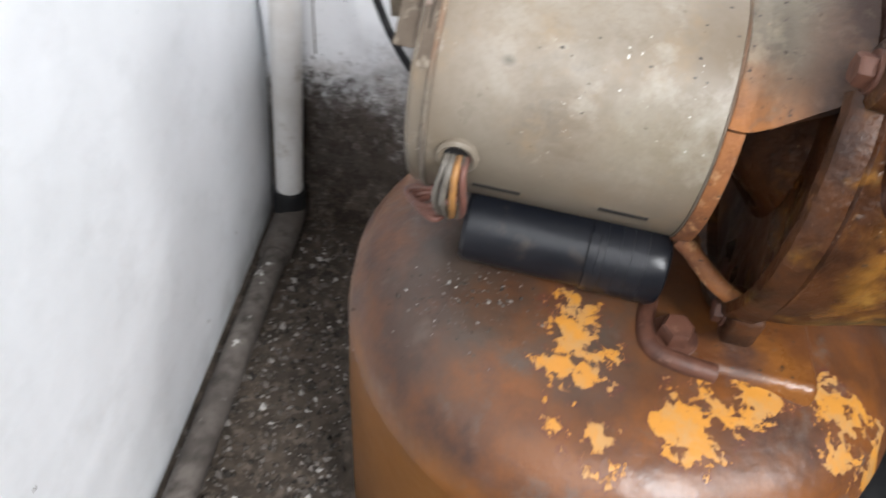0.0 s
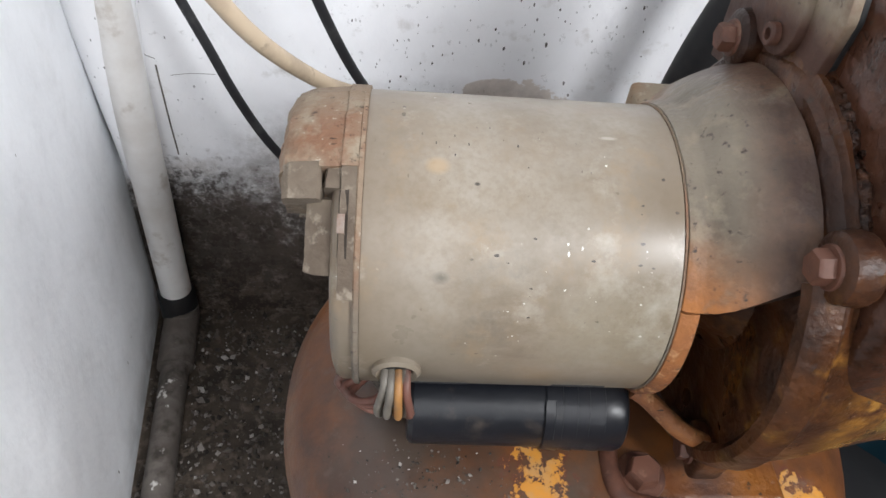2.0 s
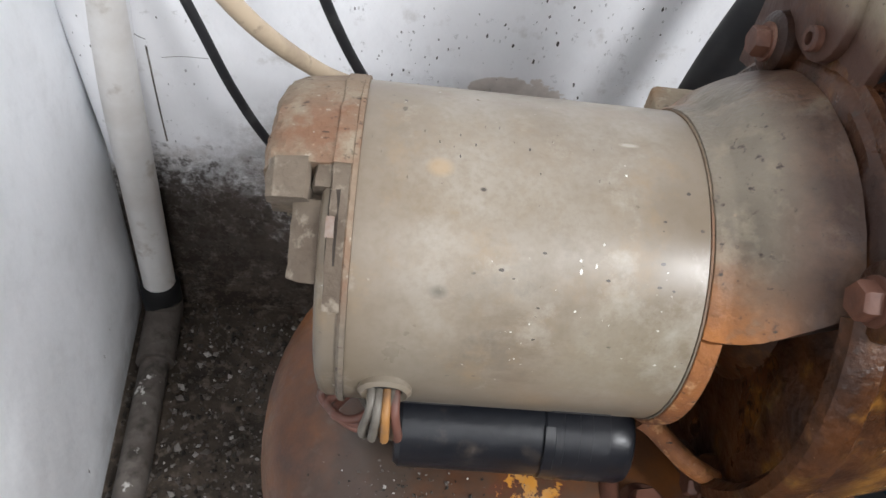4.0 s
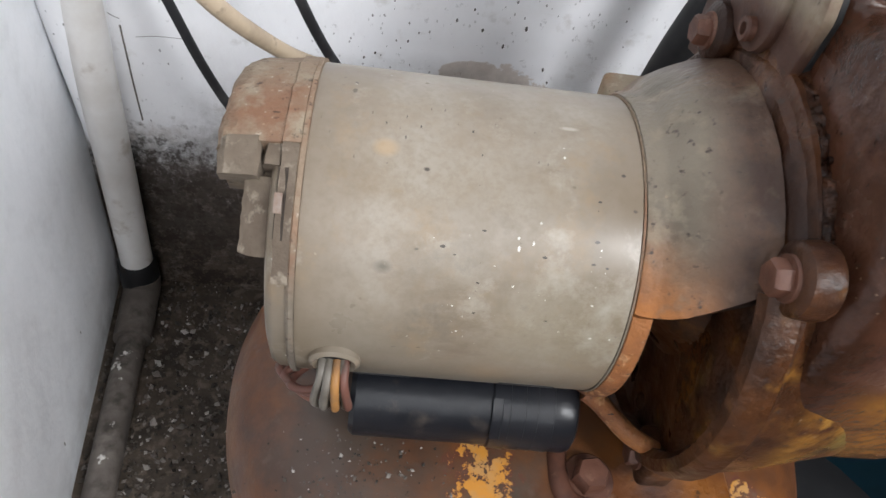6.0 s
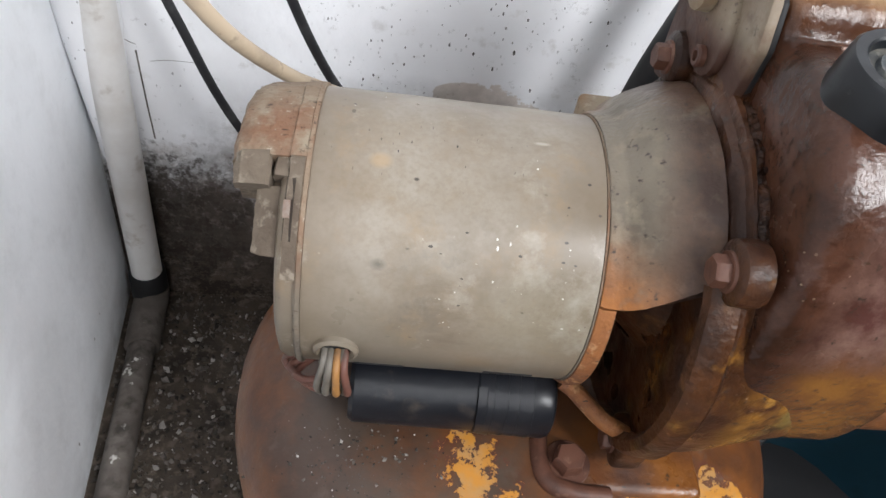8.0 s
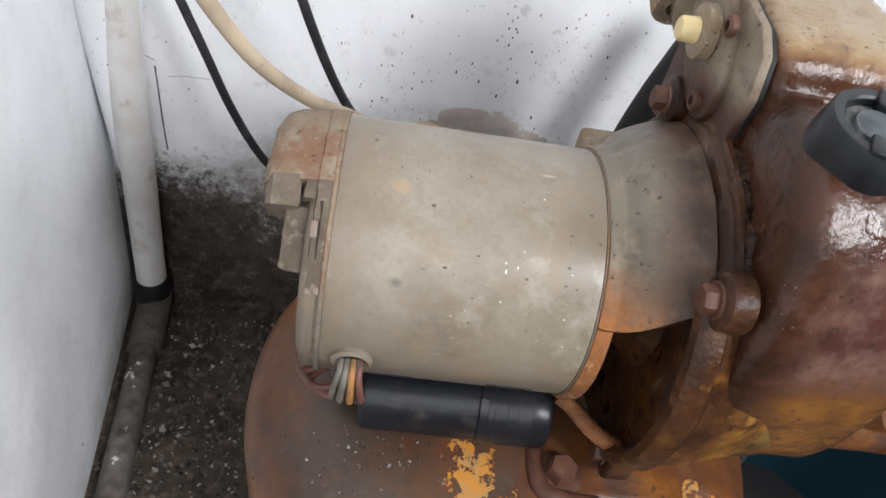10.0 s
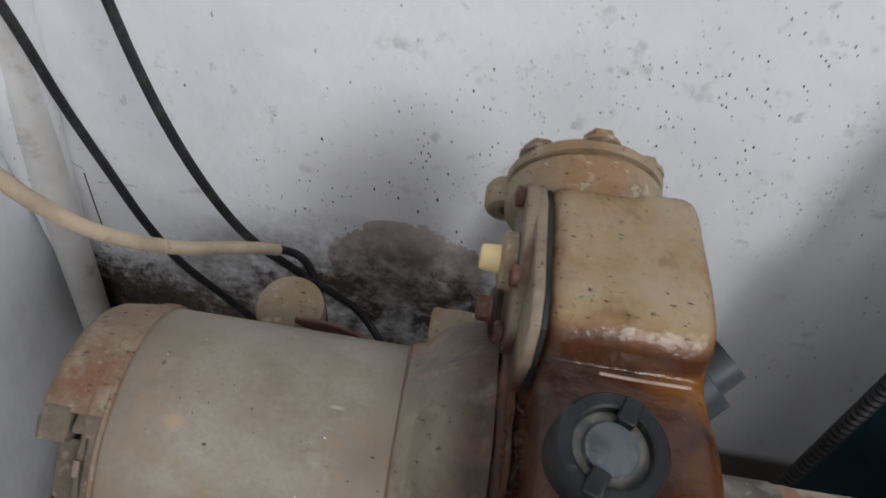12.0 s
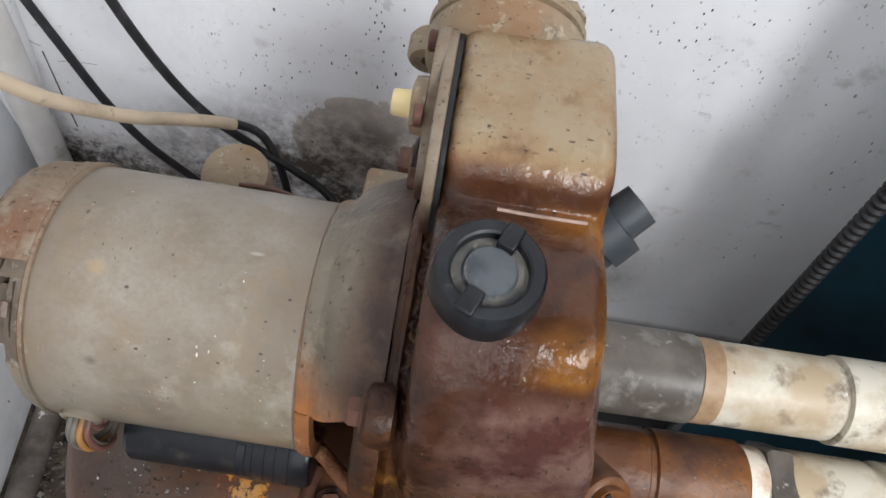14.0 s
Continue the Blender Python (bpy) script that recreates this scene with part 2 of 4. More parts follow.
# first zone: dark rust by the flange, also painted shade inside the adapter
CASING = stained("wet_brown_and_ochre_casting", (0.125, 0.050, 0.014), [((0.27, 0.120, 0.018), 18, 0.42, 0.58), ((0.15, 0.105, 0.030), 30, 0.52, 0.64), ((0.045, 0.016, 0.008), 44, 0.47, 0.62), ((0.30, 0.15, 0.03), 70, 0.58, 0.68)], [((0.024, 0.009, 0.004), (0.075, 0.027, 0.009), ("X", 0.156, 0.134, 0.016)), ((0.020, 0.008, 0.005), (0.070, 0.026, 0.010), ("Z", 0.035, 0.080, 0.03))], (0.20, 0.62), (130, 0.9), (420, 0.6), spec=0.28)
DARK_CRUST = stained("wet_dark_crust", (0.026, 0.010, 0.005), [((0.06, 0.022, 0.009), 120, 0.48, 0.64), ((0.014, 0.006, 0.004), 90, 0.5, 0.65)], [], (0.06, 0.35), (300, 0.9), (600, 0.6), spec=0.18)
HEAD = stained("beige_casting_washed_with_rust", (0.055, 0.020, 0.011), [((0.115, 0.042, 0.012), 16, 0.48, 0.62), ((0.070, 0.028, 0.012), 28, 0.46, 0.62), ((0.03, 0.012, 0.008), 34, 0.52, 0.66)], [
    ((0.19, 0.080, 0.017), (0.085, 0.032, 0.013), ("Z", 0.055, 0.030, 0.03)),
    ((0.24, 0.095, 0.016), (0.11, 0.045, 0.014), ("X", 0.164, 0.176, 0.008), ("Z", 0.107, 0.111, 0.004), ("Z", 0.122, 0.117, 0.002)),
    ((0.070, 0.027, 0.022), (0.165, 0.098, 0.078), ("Z", 0.110, 0.098, 0.008), ("Z", 0.030, 0.060, 0.02)),
    (DEEP, (0.065, 0.026, 0.015), ("X", 0.160, 0.142, 0.010), ("Z", 0.128, 0.119, 0.004)),
    ((0.20, 0.10, 0.05), (0.10, 0.050, 0.028), ("Z", 0.1265, 0.1310, 0.003)),
    ((0.29, 0.205, 0.115), (0.21, 0.115, 0.055), ("Z", 0.1310, 0.1340, 0.003)),
    ((0.29, 0.225, 0.145), (0.25, 0.16, 0.085), ("Z", 0.1340, 0.1372, 0.003))], (0.05, 0.32), (85, 1.0), (260, 0.6), spec=0.32)
PLATE = stained("beige_plate_washed_with_rust", (0.055, 0.023, 0.014), [((0.12, 0.05, 0.02), 22, 0.45, 0.62)], [((0.22, 0.18, 0.13), (0.17, 0.12, 0.08), ("Z", 0.098, 0.112, 0.010))], (0.4, 0.8), (220, 0.4), (480, 0.4))
ORANGE_RUST = stained("bright_orange_rust", (0.28, 0.105, 0.03), [((0.15, 0.055, 0.022), 40, 0.42, 0.6), ((0.42, 0.22, 0.1), 150, 0.56, 0.68)], [], (0.5, 0.8), (300, 0.6), (600, 0.5))
BEIGE_CAST = stained("beige_stained_cast_iron", (0.25, 0.195, 0.13), [((0.22, 0.13, 0.068), 24, 0.45, 0.64), ((0.15, 0.11, 0.075), 60, 0.56, 0.7), ((0.36, 0.31, 0.23), 160, 0.58, 0.68)], [], (0.5, 0.85), (220, 0.4), (480, 0.4))
TAN_CAST = mottled("dull_tan_dusty_casting", (0.150, 0.118, 0.088), [((0.10, 0.075, 0.055), 40, 0.45, 0.65), ((0.24, 0.20, 0.155), 170, 0.56, 0.68)], rough=0.9, bump=(320, 0.8))
BLACK_PLASTIC = mottled("dusty_black_plastic", (0.007, 0.008, 0.010), [((0.024, 0.028, 0.032), 40, 0.5, 0.75), ((0.10, 0.095, 0.088), 110, 0.66, 0.8)], rough=0.38, bump=(150, 0.1))
DUST_GREY = mottled("grey_dust", (0.14, 0.13, 0.11), [((0.05, 0.055, 0.06), 60, 0.45, 0.65), ((0.26, 0.25, 0.22), 150, 0.55, 0.7)], rough=0.85, bump=(300, 0.3))
DUST_BLUE = mottled("blue_grey_dust", (0.075, 0.085, 0.095), [((0.03, 0.034, 0.04), 50, 0.45, 0.62), ((0.17, 0.165, 0.15), 110, 0.55, 0.68)], rough=0.7, bump=(200, 0.4))
TAPE = mottled("black_insulating_tape", (0.006, 0.007, 0.010), [((0.016, 0.016, 0.019), 20, 0.5, 0.8), ((0.06, 0.048, 0.04), 50, 0.60, 0.78)], rough=0.30, spec=0.3, bump=(75, 0.6))
GREY_PVC = mottled("grey_plastic", (0.035, 0.042, 0.05), [((0.06, 0.065, 0.07), 30, 0.45, 0.7), ((0.3, 0.28, 0.25), 140, 0.68, 0.8)], rough=0.45, bump=(140, 0.15))
CREAM_PVC = mottled("dirty_cream_pvc", (0.58, 0.54, 0.45), [((0.42, 0.33, 0.22), 26, 0.46, 0.62), ((0.22, 0.17, 0.12), 60, 0.54, 0.68), ((0.08, 0.06, 0.045), 160, 0.68, 0.72), ((0.68, 0.65, 0.58), 45, 0.6, 0.68)], rough=0.42, bump=(120, 0.08))
GREY_SOCKET = mottled("grime_covered_grey_socket", (0.15, 0.135, 0.115), [((0.085, 0.072, 0.06), 26, 0.42, 0.62), ((0.24, 0.225, 0.20), 50, 0.55, 0.68), ((0.5, 0.47, 0.42), 120, 0.64, 0.70)], rough=0.4, bump=(150, 0.2))
DIRTY_PIPE = mottled("dirt_caked_pipe", (0.085, 0.072, 0.063), [((0.15, 0.13, 0.115), 24, 0.45, 0.65), ((0.05, 0.042, 0.036), 50, 0.5, 0.68), ((0.55, 0.53, 0.50), 42, 0.66, 0.69)], rough=0.85, bump=(120, 0.7))
CONDUIT = mottled("painted_conduit", (0.68, 0.67, 0.655), [((0.54, 0.51, 0.475), 14, 0.45, 0.7), ((0.44, 0.40, 0.36), 45, 0.56, 0.7), ((0.2, 0.16, 0.12), 90, 0.7, 0.8)], rough=0.55, bump=(90, 0.1))
CABLE = mottled("black_rubber_cable", (0.012, 0.012, 0.014), [((0.06, 0.06, 0.06), 60, 0.5, 0.8)], rough=0.5, bump=(200, 0.1))
HOSE = mottled("beige_cable_sheath", (0.50, 0.40, 0.29), [((0.33, 0.26, 0.19), 30, 0.45, 0.7), ((0.2, 0.16, 0.12), 70, 0.62, 0.75)], rough=0.55, bump=(200, 0.1))
BRASS = mottled("pale_yellow_plastic", (0.70, 0.55, 0.28), [((0.5, 0.36, 0.18), 60, 0.5, 0.75)], rough=0.45, bump=(200, 0.1))
THREAD = mottled("white_thread_tape", (0.75, 0.68, 0.58), [((0.4, 0.22, 0.12), 60, 0.5, 0.7)], rough=0.6, bump=(300, 0.4))
BROWN_GLUE = mottled("brown_sealant", (0.36, 0.25, 0.15), [((0.25, 0.15, 0.08), 60, 0.45, 0.65)], rough=0.5, bump=(200, 0.3))
# pale colour of the reflection painted along the head's wet edge
GLINT = mottled("pale_edge_glint", (0.42, 0.30, 0.25), [((0.3, 0.2, 0.16), 90, 0.45, 0.65)], rough=0.08, bump=(200, 0.2))
STEEL = mottled("dull_zinc_steel", (0.30, 0.27, 0.24), [((0.2, 0.1, 0.06), 60, 0.5, 0.7)], rough=0.45, metal=0.6, bump=(260, 0.25))
RUSTY_BOLT = mottled("rusted_bolt_steel", (0.10, 0.040, 0.024), [((0.05, 0.02, 0.013), 60, 0.45, 0.65), ((0.17, 0.09, 0.06), 140, 0.6, 0.72)], rough=0.55, bump=(240, 0.4))
WIRE_GREY = mottled("grey_wire_insulation", (0.14, 0.125, 0.105), [((0.08, 0.07, 0.055), 90, 0.5, 0.7)], rough=0.5, bump=(100, 0.1))
WIRE_ORANGE = mottled("orange_wire_insulation", (0.30, 0.145, 0.045), [((0.18, 0.10, 0.05), 90, 0.5, 0.7)], rough=0.5, bump=(100, 0.1))
WIRE_BROWN = mottled("brown_wire_insulation", (0.13, 0.055, 0.04), [((0.08, 0.06, 0.05), 90, 0.5, 0.7)], rough=0.5, bump=(100, 0.1))
BLUE = mottled("dark_teal_tarpaulin", (0.008, 0.034, 0.052), [((0.014, 0.055, 0.08), 6, 0.4, 0.7), ((0.005, 0.015, 0.02), 20, 0.55, 0.75)], rough=0.4, bump=(14, 0.5))
DARK = mottled("black_rubber", (0.008, 0.008, 0.009), [((0.018, 0.018, 0.018), 30, 0.5, 0.7)], rough=0.6, bump=(90, 0.2))
CRACK = mottled("dark_crack", (0.10, 0.09, 0.08), [((0.22, 0.2, 0.18), 120, 0.45, 0.6)], rough=0.9, bump=(200, 0.3))
GRIME = mottled("dark_brown_grime", (0.035, 0.026, 0.02), [((0.08, 0.06, 0.045), 90, 0.45, 0.65)], rough=0.85, bump=(200, 0.4))
PLAIN = mottled("plain_grey_plaster", (0.19, 0.18, 0.17), [((0.15, 0.145, 0.14), 4, 0.4, 0.7)], rough=0.85, bump=(40, 0.2))


def whitewash():
    """Whitewashed plaster, with grime rising from the floor in the corner and dark specks."""
    m, nodes, links, b = shader("grimy_whitewashed_plaster", 0.8, 0, 0.3)
    vec = coords(nodes, links)
    col = blend(nodes, links, speckle(nodes, links, vec, 7, 0.4, 0.7), (0.81, 0.815, 0.835), (0.72, 0.72, 0.735))
    col = blend(nodes, links, speckle(nodes, links, vec, 40, 0.62, 0.8), col, (0.5, 0.48, 0.46))
    # damp grime above the floor, ragged at its upper edge
    for place, inner, outer, squash, size, dark in (
        ((-0.16, 0.5425, 0.05), 0.07, 0.20, (0.75, 1, 1), 14, (0.50, 0.47, 0.45)),
        ((-0.18, 0.5425, 0.04), 0.05, 0.165, (0.75, 1, 1), 46, (0.13, 0.11, 0.095)),
        ((-0.14, 0.5425, 0.02), 0.055, 0.150, (0.55, 1, 1), 34, (0.075, 0.054, 0.040)),
        ((-0.195, 0.5425, 0.105), 0.03, 0.115, (0.8, 1, 1), 110, (0.05, 0.042, 0.036))):
        tide = near(nodes, links, place, inner, outer, squash)
        frayed = maths(nodes, links, "ADD", maths(nodes, links, "MULTIPLY", tide, 0.5), maths(nodes, links, "MULTIPLY", speckle(nodes, links, vec, size, 0.34, 0.66, 12, 0.75), 0.5))
        edge = nodes.new("ShaderNodeMapRange")
        edge.inputs["From Min"].default_value, edge.inputs["From Max"].default_value = 0.44, 0.66
        links.new(frayed, edge.inputs["Value"])
        col = blend(nodes, links, maths(nodes, links, "MULTIPLY", edge.outputs["Result"], 0.92), col, dark)
    worn = maths(nodes, links, "MULTIPLY", near(nodes, links, (-0.16, 0.5425, 0.05), 0.08, 0.15, (0.7, 1, 1)), speckle(nodes, links, vec, 75, 0.50, 0.62, 12, 0.8))
    col = blend(nodes, links, maths(nodes, links, "MULTIPLY", worn, 0.75), col, (0.20, 0.17, 0.145))
    soot = maths(nodes, links, "MULTIPLY", near(nodes, links, (-0.16, 0.5425, 0.04), 0.09, 0.16, (0.7, 1, 1)), speckle(nodes, links, vec, 58, 0.46, 0.54, 12, 0.8))
    col = blend(nodes, links, soot, col, (0.032, 0.023, 0.017))
    specks = maths(nodes, links, "MULTIPLY", dots(nodes, links, vec, 230, 0.5, 0.75, (1, 1, 0.7)), near(nodes, links, (-0.185, 0.5425, 0.10), 0.035, 0.11, (0.7, 1, 1)))
    specks = maths(nodes, links, "MULTIPLY", specks, speckle(nodes, links, vec, 28, 0.42, 0.5))
    col = blend(nodes, links, specks, col, (0.05, 0.042, 0.036))
    # bare plaster where the paint has come away
    patch = near(nodes, links, (0.064, 0.5425, 0.246), 0.030, 0.072, (0.9, 1, 1.1))
    bare = maths(nodes, links, "MULTIPLY", patch, speckle(nodes, links, vec, 26, 0.25, 0.6, 10, 0.7))
    flaked = nodes.new("ShaderNodeMapRange")
    flaked.inputs["From Min"].default_value, flaked.inputs["From Max"].default_value = 0.20, 0.225
    links.new(bare, flaked.inputs["Value"])
    col = blend(nodes, links, flaked.outputs["Result"], col, blend(nodes, links, speckle(nodes, links, vec, 40, 0.4, 0.62), (0.62, 0.56, 0.515), (0.47, 0.42, 0.38)))
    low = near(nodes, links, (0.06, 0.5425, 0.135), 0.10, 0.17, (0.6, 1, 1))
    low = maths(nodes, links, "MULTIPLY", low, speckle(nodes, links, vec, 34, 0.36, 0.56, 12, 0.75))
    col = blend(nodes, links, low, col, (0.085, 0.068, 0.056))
    skirt = near(nodes, links, (0.45, 0.5425, 0.0), 0.045, 0.060, (0.12, 1, 1))
    col = blend(nodes, links, maths(nodes, links, "MULTIPLY", skirt, 0.9), col, (0.07, 0.055, 0.045))
    for size, rad, keep, lo, hi in ((330, 0.20, 0.35, 0.54, 0.62), (210, 0.20, 0.6, 0.50, 0.60), (120, 0.11, 0.35, 0.42, 0.55)):
        fly = dots(nodes, links, vec, size, rad, keep, (1, 1, 0.5))
        fly = maths(nodes, links, "MULTIPLY", fly, speckle(nodes, links, vec, 8, lo, hi))
        col = blend(nodes, links, fly, col, (0.09, 0.085, 0.08))
    for place, wide in (((0.080, 0.5425, 0.385), 0.085), ((0.26, 0.5425, 0.45), 0.16), ((-0.02, 0.5425, 0.30), 0.07)):
        fly = maths(nodes, links, "MULTIPLY", dots(nodes, links, vec, 270, 0.26, 0.55, (1, 1, 0.55)), near(nodes, links, place, wide * 0.3, wide))
        fly = maths(nodes, links, "MULTIPLY", fly, speckle(nodes, links, vec, 40, 0.44, 0.52))
        col = blend(nodes, links, fly, col, (0.07, 0.063, 0.057))
    links.new(col, b.inputs["Base Color"])
    relief(nodes, links, b, vec, 45, 0.5, 0.003, 10)
    return m


def leftwash():
    m, nodes, links, b = shader("smooth_blue_white_paint", 0.55, 0, 0.4)
    vec = coords(nodes, links)
    col = blend(nodes, links, speckle(nodes, links, vec, 5, 0.4, 0.7), (0.85, 0.87, 0.90), (0.74, 0.76, 0.78))
    col = blend(nodes, links, maths(nodes, links, "MULTIPLY", speckle(nodes, links, vec, 22, 0.5, 0.7, 10, 0.7), 0.35), col, (0.60, 0.61, 0.62))
    foot = near(nodes, links, (-0.22, 0.4, -0.02), 0.02, 0.09, (0.1, 0.1, 1))
    foot = maths(nodes, links, "MULTIPLY", foot, speckle(nodes, links, vec, 30, 0.35, 0.6))
    col = blend(nodes, links, foot, col, (0.2, 0.18, 0.16))
    col = blend(nodes, links, maths(nodes, links, "MULTIPLY", dots(nodes, links, vec, 120, 0.14, 0.10, (1, 1, 0.4)), speckle(nodes, links, vec, 9, 0.45, 0.55)), col, (0.2, 0.19, 0.18))
    links.new(col, b.inputs["Base Color"])
    relief(nodes, links, b, vec, 26, 0.5, 0.004)
    return m


def concrete():
    m, nodes, links, b = shader("wet_dirty_concrete", 0.75, 0, 0.4)
    vec = coords(nodes, links)
    col = blend(nodes, links, speckle(nodes, links, vec, 20, 0.35, 0.65), (0.028, 0.021, 0.015), (0.080, 0.060, 0.044))
    col = blend(nodes, links, speckle(nodes, links, vec, 90, 0.52, 0.62), col, (0.115, 0.09, 0.07))
    col = blend(nodes, links, speckle(nodes, links, vec, 60, 0.66, 0.7), col, (0.30, 0.28, 0.26))
    links.new(col, b.inputs["Base Color"])
    relief(nodes, links, b, vec, 80, 0.9, 0.004)
    return m


def tank_paint():
    """Rusted steel with what is left of its yellow paint in flakes."""
    m, nodes, links, b = shader("rusty_tank_with_flaking_yellow_paint", 0.34, 0, 0.5)
    vec = coords(nodes, links)
    col = blend(nodes, links, speckle(nodes, links, vec, 14, 0.40, 0.60, 9, 0.65), (0.160, 0.054, 0.012), (0.050, 0.021, 0.012))
    col = blend(nodes, links, speckle(nodes, links, vec, 60, 0.52, 0.68, 9, 0.7), col, (0.10, 0.042, 0.022))
    col = blend(nodes, links, speckle(nodes, links, vec, 38, 0.55, 0.68, 9, 0.7), col, (0.105, 0.072, 0.054))
    # dust under the motor, its colour darkened to hold the motor's shade
    dust = near(nodes, links, (-0.055, -0.045, 0.285), 0.05, 0.10)
    dust = maths(nodes, links, "MULTIPLY", dust, speckle(nodes, links, vec, 20, 0.36, 0.60, 9, 0.65))
    col = blend(nodes, links, maths(nodes, links, "MULTIPLY", dust, 0.85), col, (0.058, 0.043, 0.033))
    low = zone(nodes, links, "Z", 0.255, 0.215, 0.02)
    col = blend(nodes, links, maths(nodes, links, "MULTIPLY", low, 0.7), col, (0.25, 0.098, 0.017))
    where = near(nodes, links, (-0.026, -0.085, 0.278), 0.004, 0.050, (1.2, 0.8, 1))
    for place, wide in (((0.032, -0.100, 0.276), 0.040), ((0.108, -0.085, 0.272), 0.050), ((-0.008, -0.125, 0.268), 0.030), ((0.055, -0.085, 0.280), 0.026)):
        where = maths(nodes, links, "MAXIMUM", where, near(nodes, links, place, 0.006, wide))
    grain = speckle(nodes, links, vec, 44, 0.34, 0.66, 12, 0.7)
    holes = speckle(nodes, links, vec, 130, 0.62, 0.56, 6)
    grain = maths(nodes, links, "MULTIPLY", grain, maths(nodes, links, "ADD", maths(nodes, links, "MULTIPLY", holes, 0.5), 0.5))
    flake = maths(nodes, links, "MULTIPLY", grain, where)
    flake2 = nodes.new("ShaderNodeMapRange")
    flake2.inputs["From Min"].default_value, flake2.inputs["From Max"].default_value = 0.315, 0.33
    links.new(flake, flake2.inputs["Value"])
    ring = nodes.new("ShaderNodeMapRange")
    ring.inputs["From Min"].default_value, ring.inputs["From Max"].default_value = 0.25, 0.30
    links.new(flake, ring.inputs["Value"])
    col = blend(nodes, links, maths(nodes, links, "MULTIPLY", ring.outputs["Result"], 0.7), col, (0.10, 0.03, 0.02))
    paint = blend(nodes, links, speckle(nodes, links, vec, 80, 0.45, 0.6), (0.47, 0.205, 0.032), (0.40, 0.215, 0.075))
    col = blend(nodes, links, flake2.outputs["Result"], col, paint)
    links.new(col, b.inputs["Base Color"])
    bp = relief(nodes, links, b, vec, 120, 0.35, 0.0015)
    bp2 = nodes.new("ShaderNodeBump")
    bp2.inputs["Strength"].default_value, bp2.inputs["Distance"].default_value = 0.5, 0.001
    links.new(flake2.outputs["Result"], bp2.inputs["Height"])
    links.new(bp2.outputs["Normal"], bp.inputs["Normal"])
    return m


WALL_PAINT, LEFT_PAINT, CONCRETE, TANK_PAINT = whitewash(), leftwash(), concrete(), tank_paint()

# ---- builders ----


def part(name, bm, material, parent=None, label="", smooth=True):
    """Links a bmesh as one mesh object, under a parent if there is one."""
    me = bpy.data.meshes.new(name)
    bmesh.ops.recalc_face_normals(bm, faces=bm.faces)
    bm.to_mesh(me)
    bm.free()
    me.materials.append(material)
    if smooth:
        me.polygons.foreach_set("use_smooth", [True] * len(me.polygons))
        me.set_sharp_from_angle(angle=radians(38))
    ob = new(name, me)
    ob.parent = parent
    if label:
        ob["label"] = label
    return ob


def empty(name, m, label, category, group=""):
    ob = new(name)
    ob.empty_display_size = 0.02
    ob.matrix_world = m
    return tagged(ob, label, category, group)


def box(lo, hi, bevel=0.0, m=None, bm=None):
    bm = bm or bmesh.new()
    c = [(a + b) / 2 for a, b in zip(lo, hi)]
    s = [abs(b - a) for a, b in zip(lo, hi)]
    t = Matrix.Translation(c) @ Matrix.Diagonal((*s, 1))
    r = bmesh.ops.create_cube(bm, size=1, matrix=(m or Matrix()) @ t)
    if bevel:
        edges = list({e for v in r["verts"] for e in v.link_edges})
        bmesh.ops.bevel(bm, geom=edges, offset=bevel, segments=3, profile=0.5, affect="EDGES")
    return bm


def lathe(profile, n=48, a0=0.0, a1=360.0, bm=None, m=None, close=False):
    """Turns a profile of (x, r) round the x axis from a0 to a1 degrees. 0 degrees is the front (-y), 90 the top."""
    bm = bm or bmesh.new()
    m = m or Matrix()
    full = a1 - a0 >= 359.9
    steps = n if full else n + 1
    rings = []
    for i in range(steps):
        a = radians(a0 + (a1 - a0) * i / n)
        rings.append([bm.verts.new(m @ Vector((x, -r * math.cos(a), r * math.sin(a)))) for x, r in profile])
    k = len(profile)
    for i in range(n):
        p, q = rings[i], rings[(i + 1) % steps]
        for j in range(k if close else k - 1):
            f = (p[j], p[(j + 1) % k], q[(j + 1) % k], q[j])
            bm.faces.new(f)
    if close and not full:
        bm.faces.new(rings[0])
        bm.faces.new(rings[-1][::-1])
    bmesh.ops.remove_doubles(bm, verts=bm.verts, dist=1e-6)
    return bm


def aim(place, way):
    """The pose whose x axis points along way."""
    return Matrix.Translation(place) @ Vector(way).to_track_quat("X", "Z").to_matrix().to_4x4()


def smooth_path(points, per=8):
    """A smooth line through points."""
    p = [Vector(q) for q in points]
    p = [2 * p[0] - p[1]] + p + [2 * p[-1] - p[-2]]
    out = []
    for i in range(1, len(p) - 2):
        for s in range(per):
            t = s / per
            a, b, c, d = p[i - 1], p[i], p[i + 1], p[i + 2]
            out.append(0.5 * (2 * b + (c - a) * t + (2 * a - 5 * b + 4 * c - d) * t * t + (3 * b - a - 3 * c + d) * t ** 3))
    out.append(p[-2])
    return out


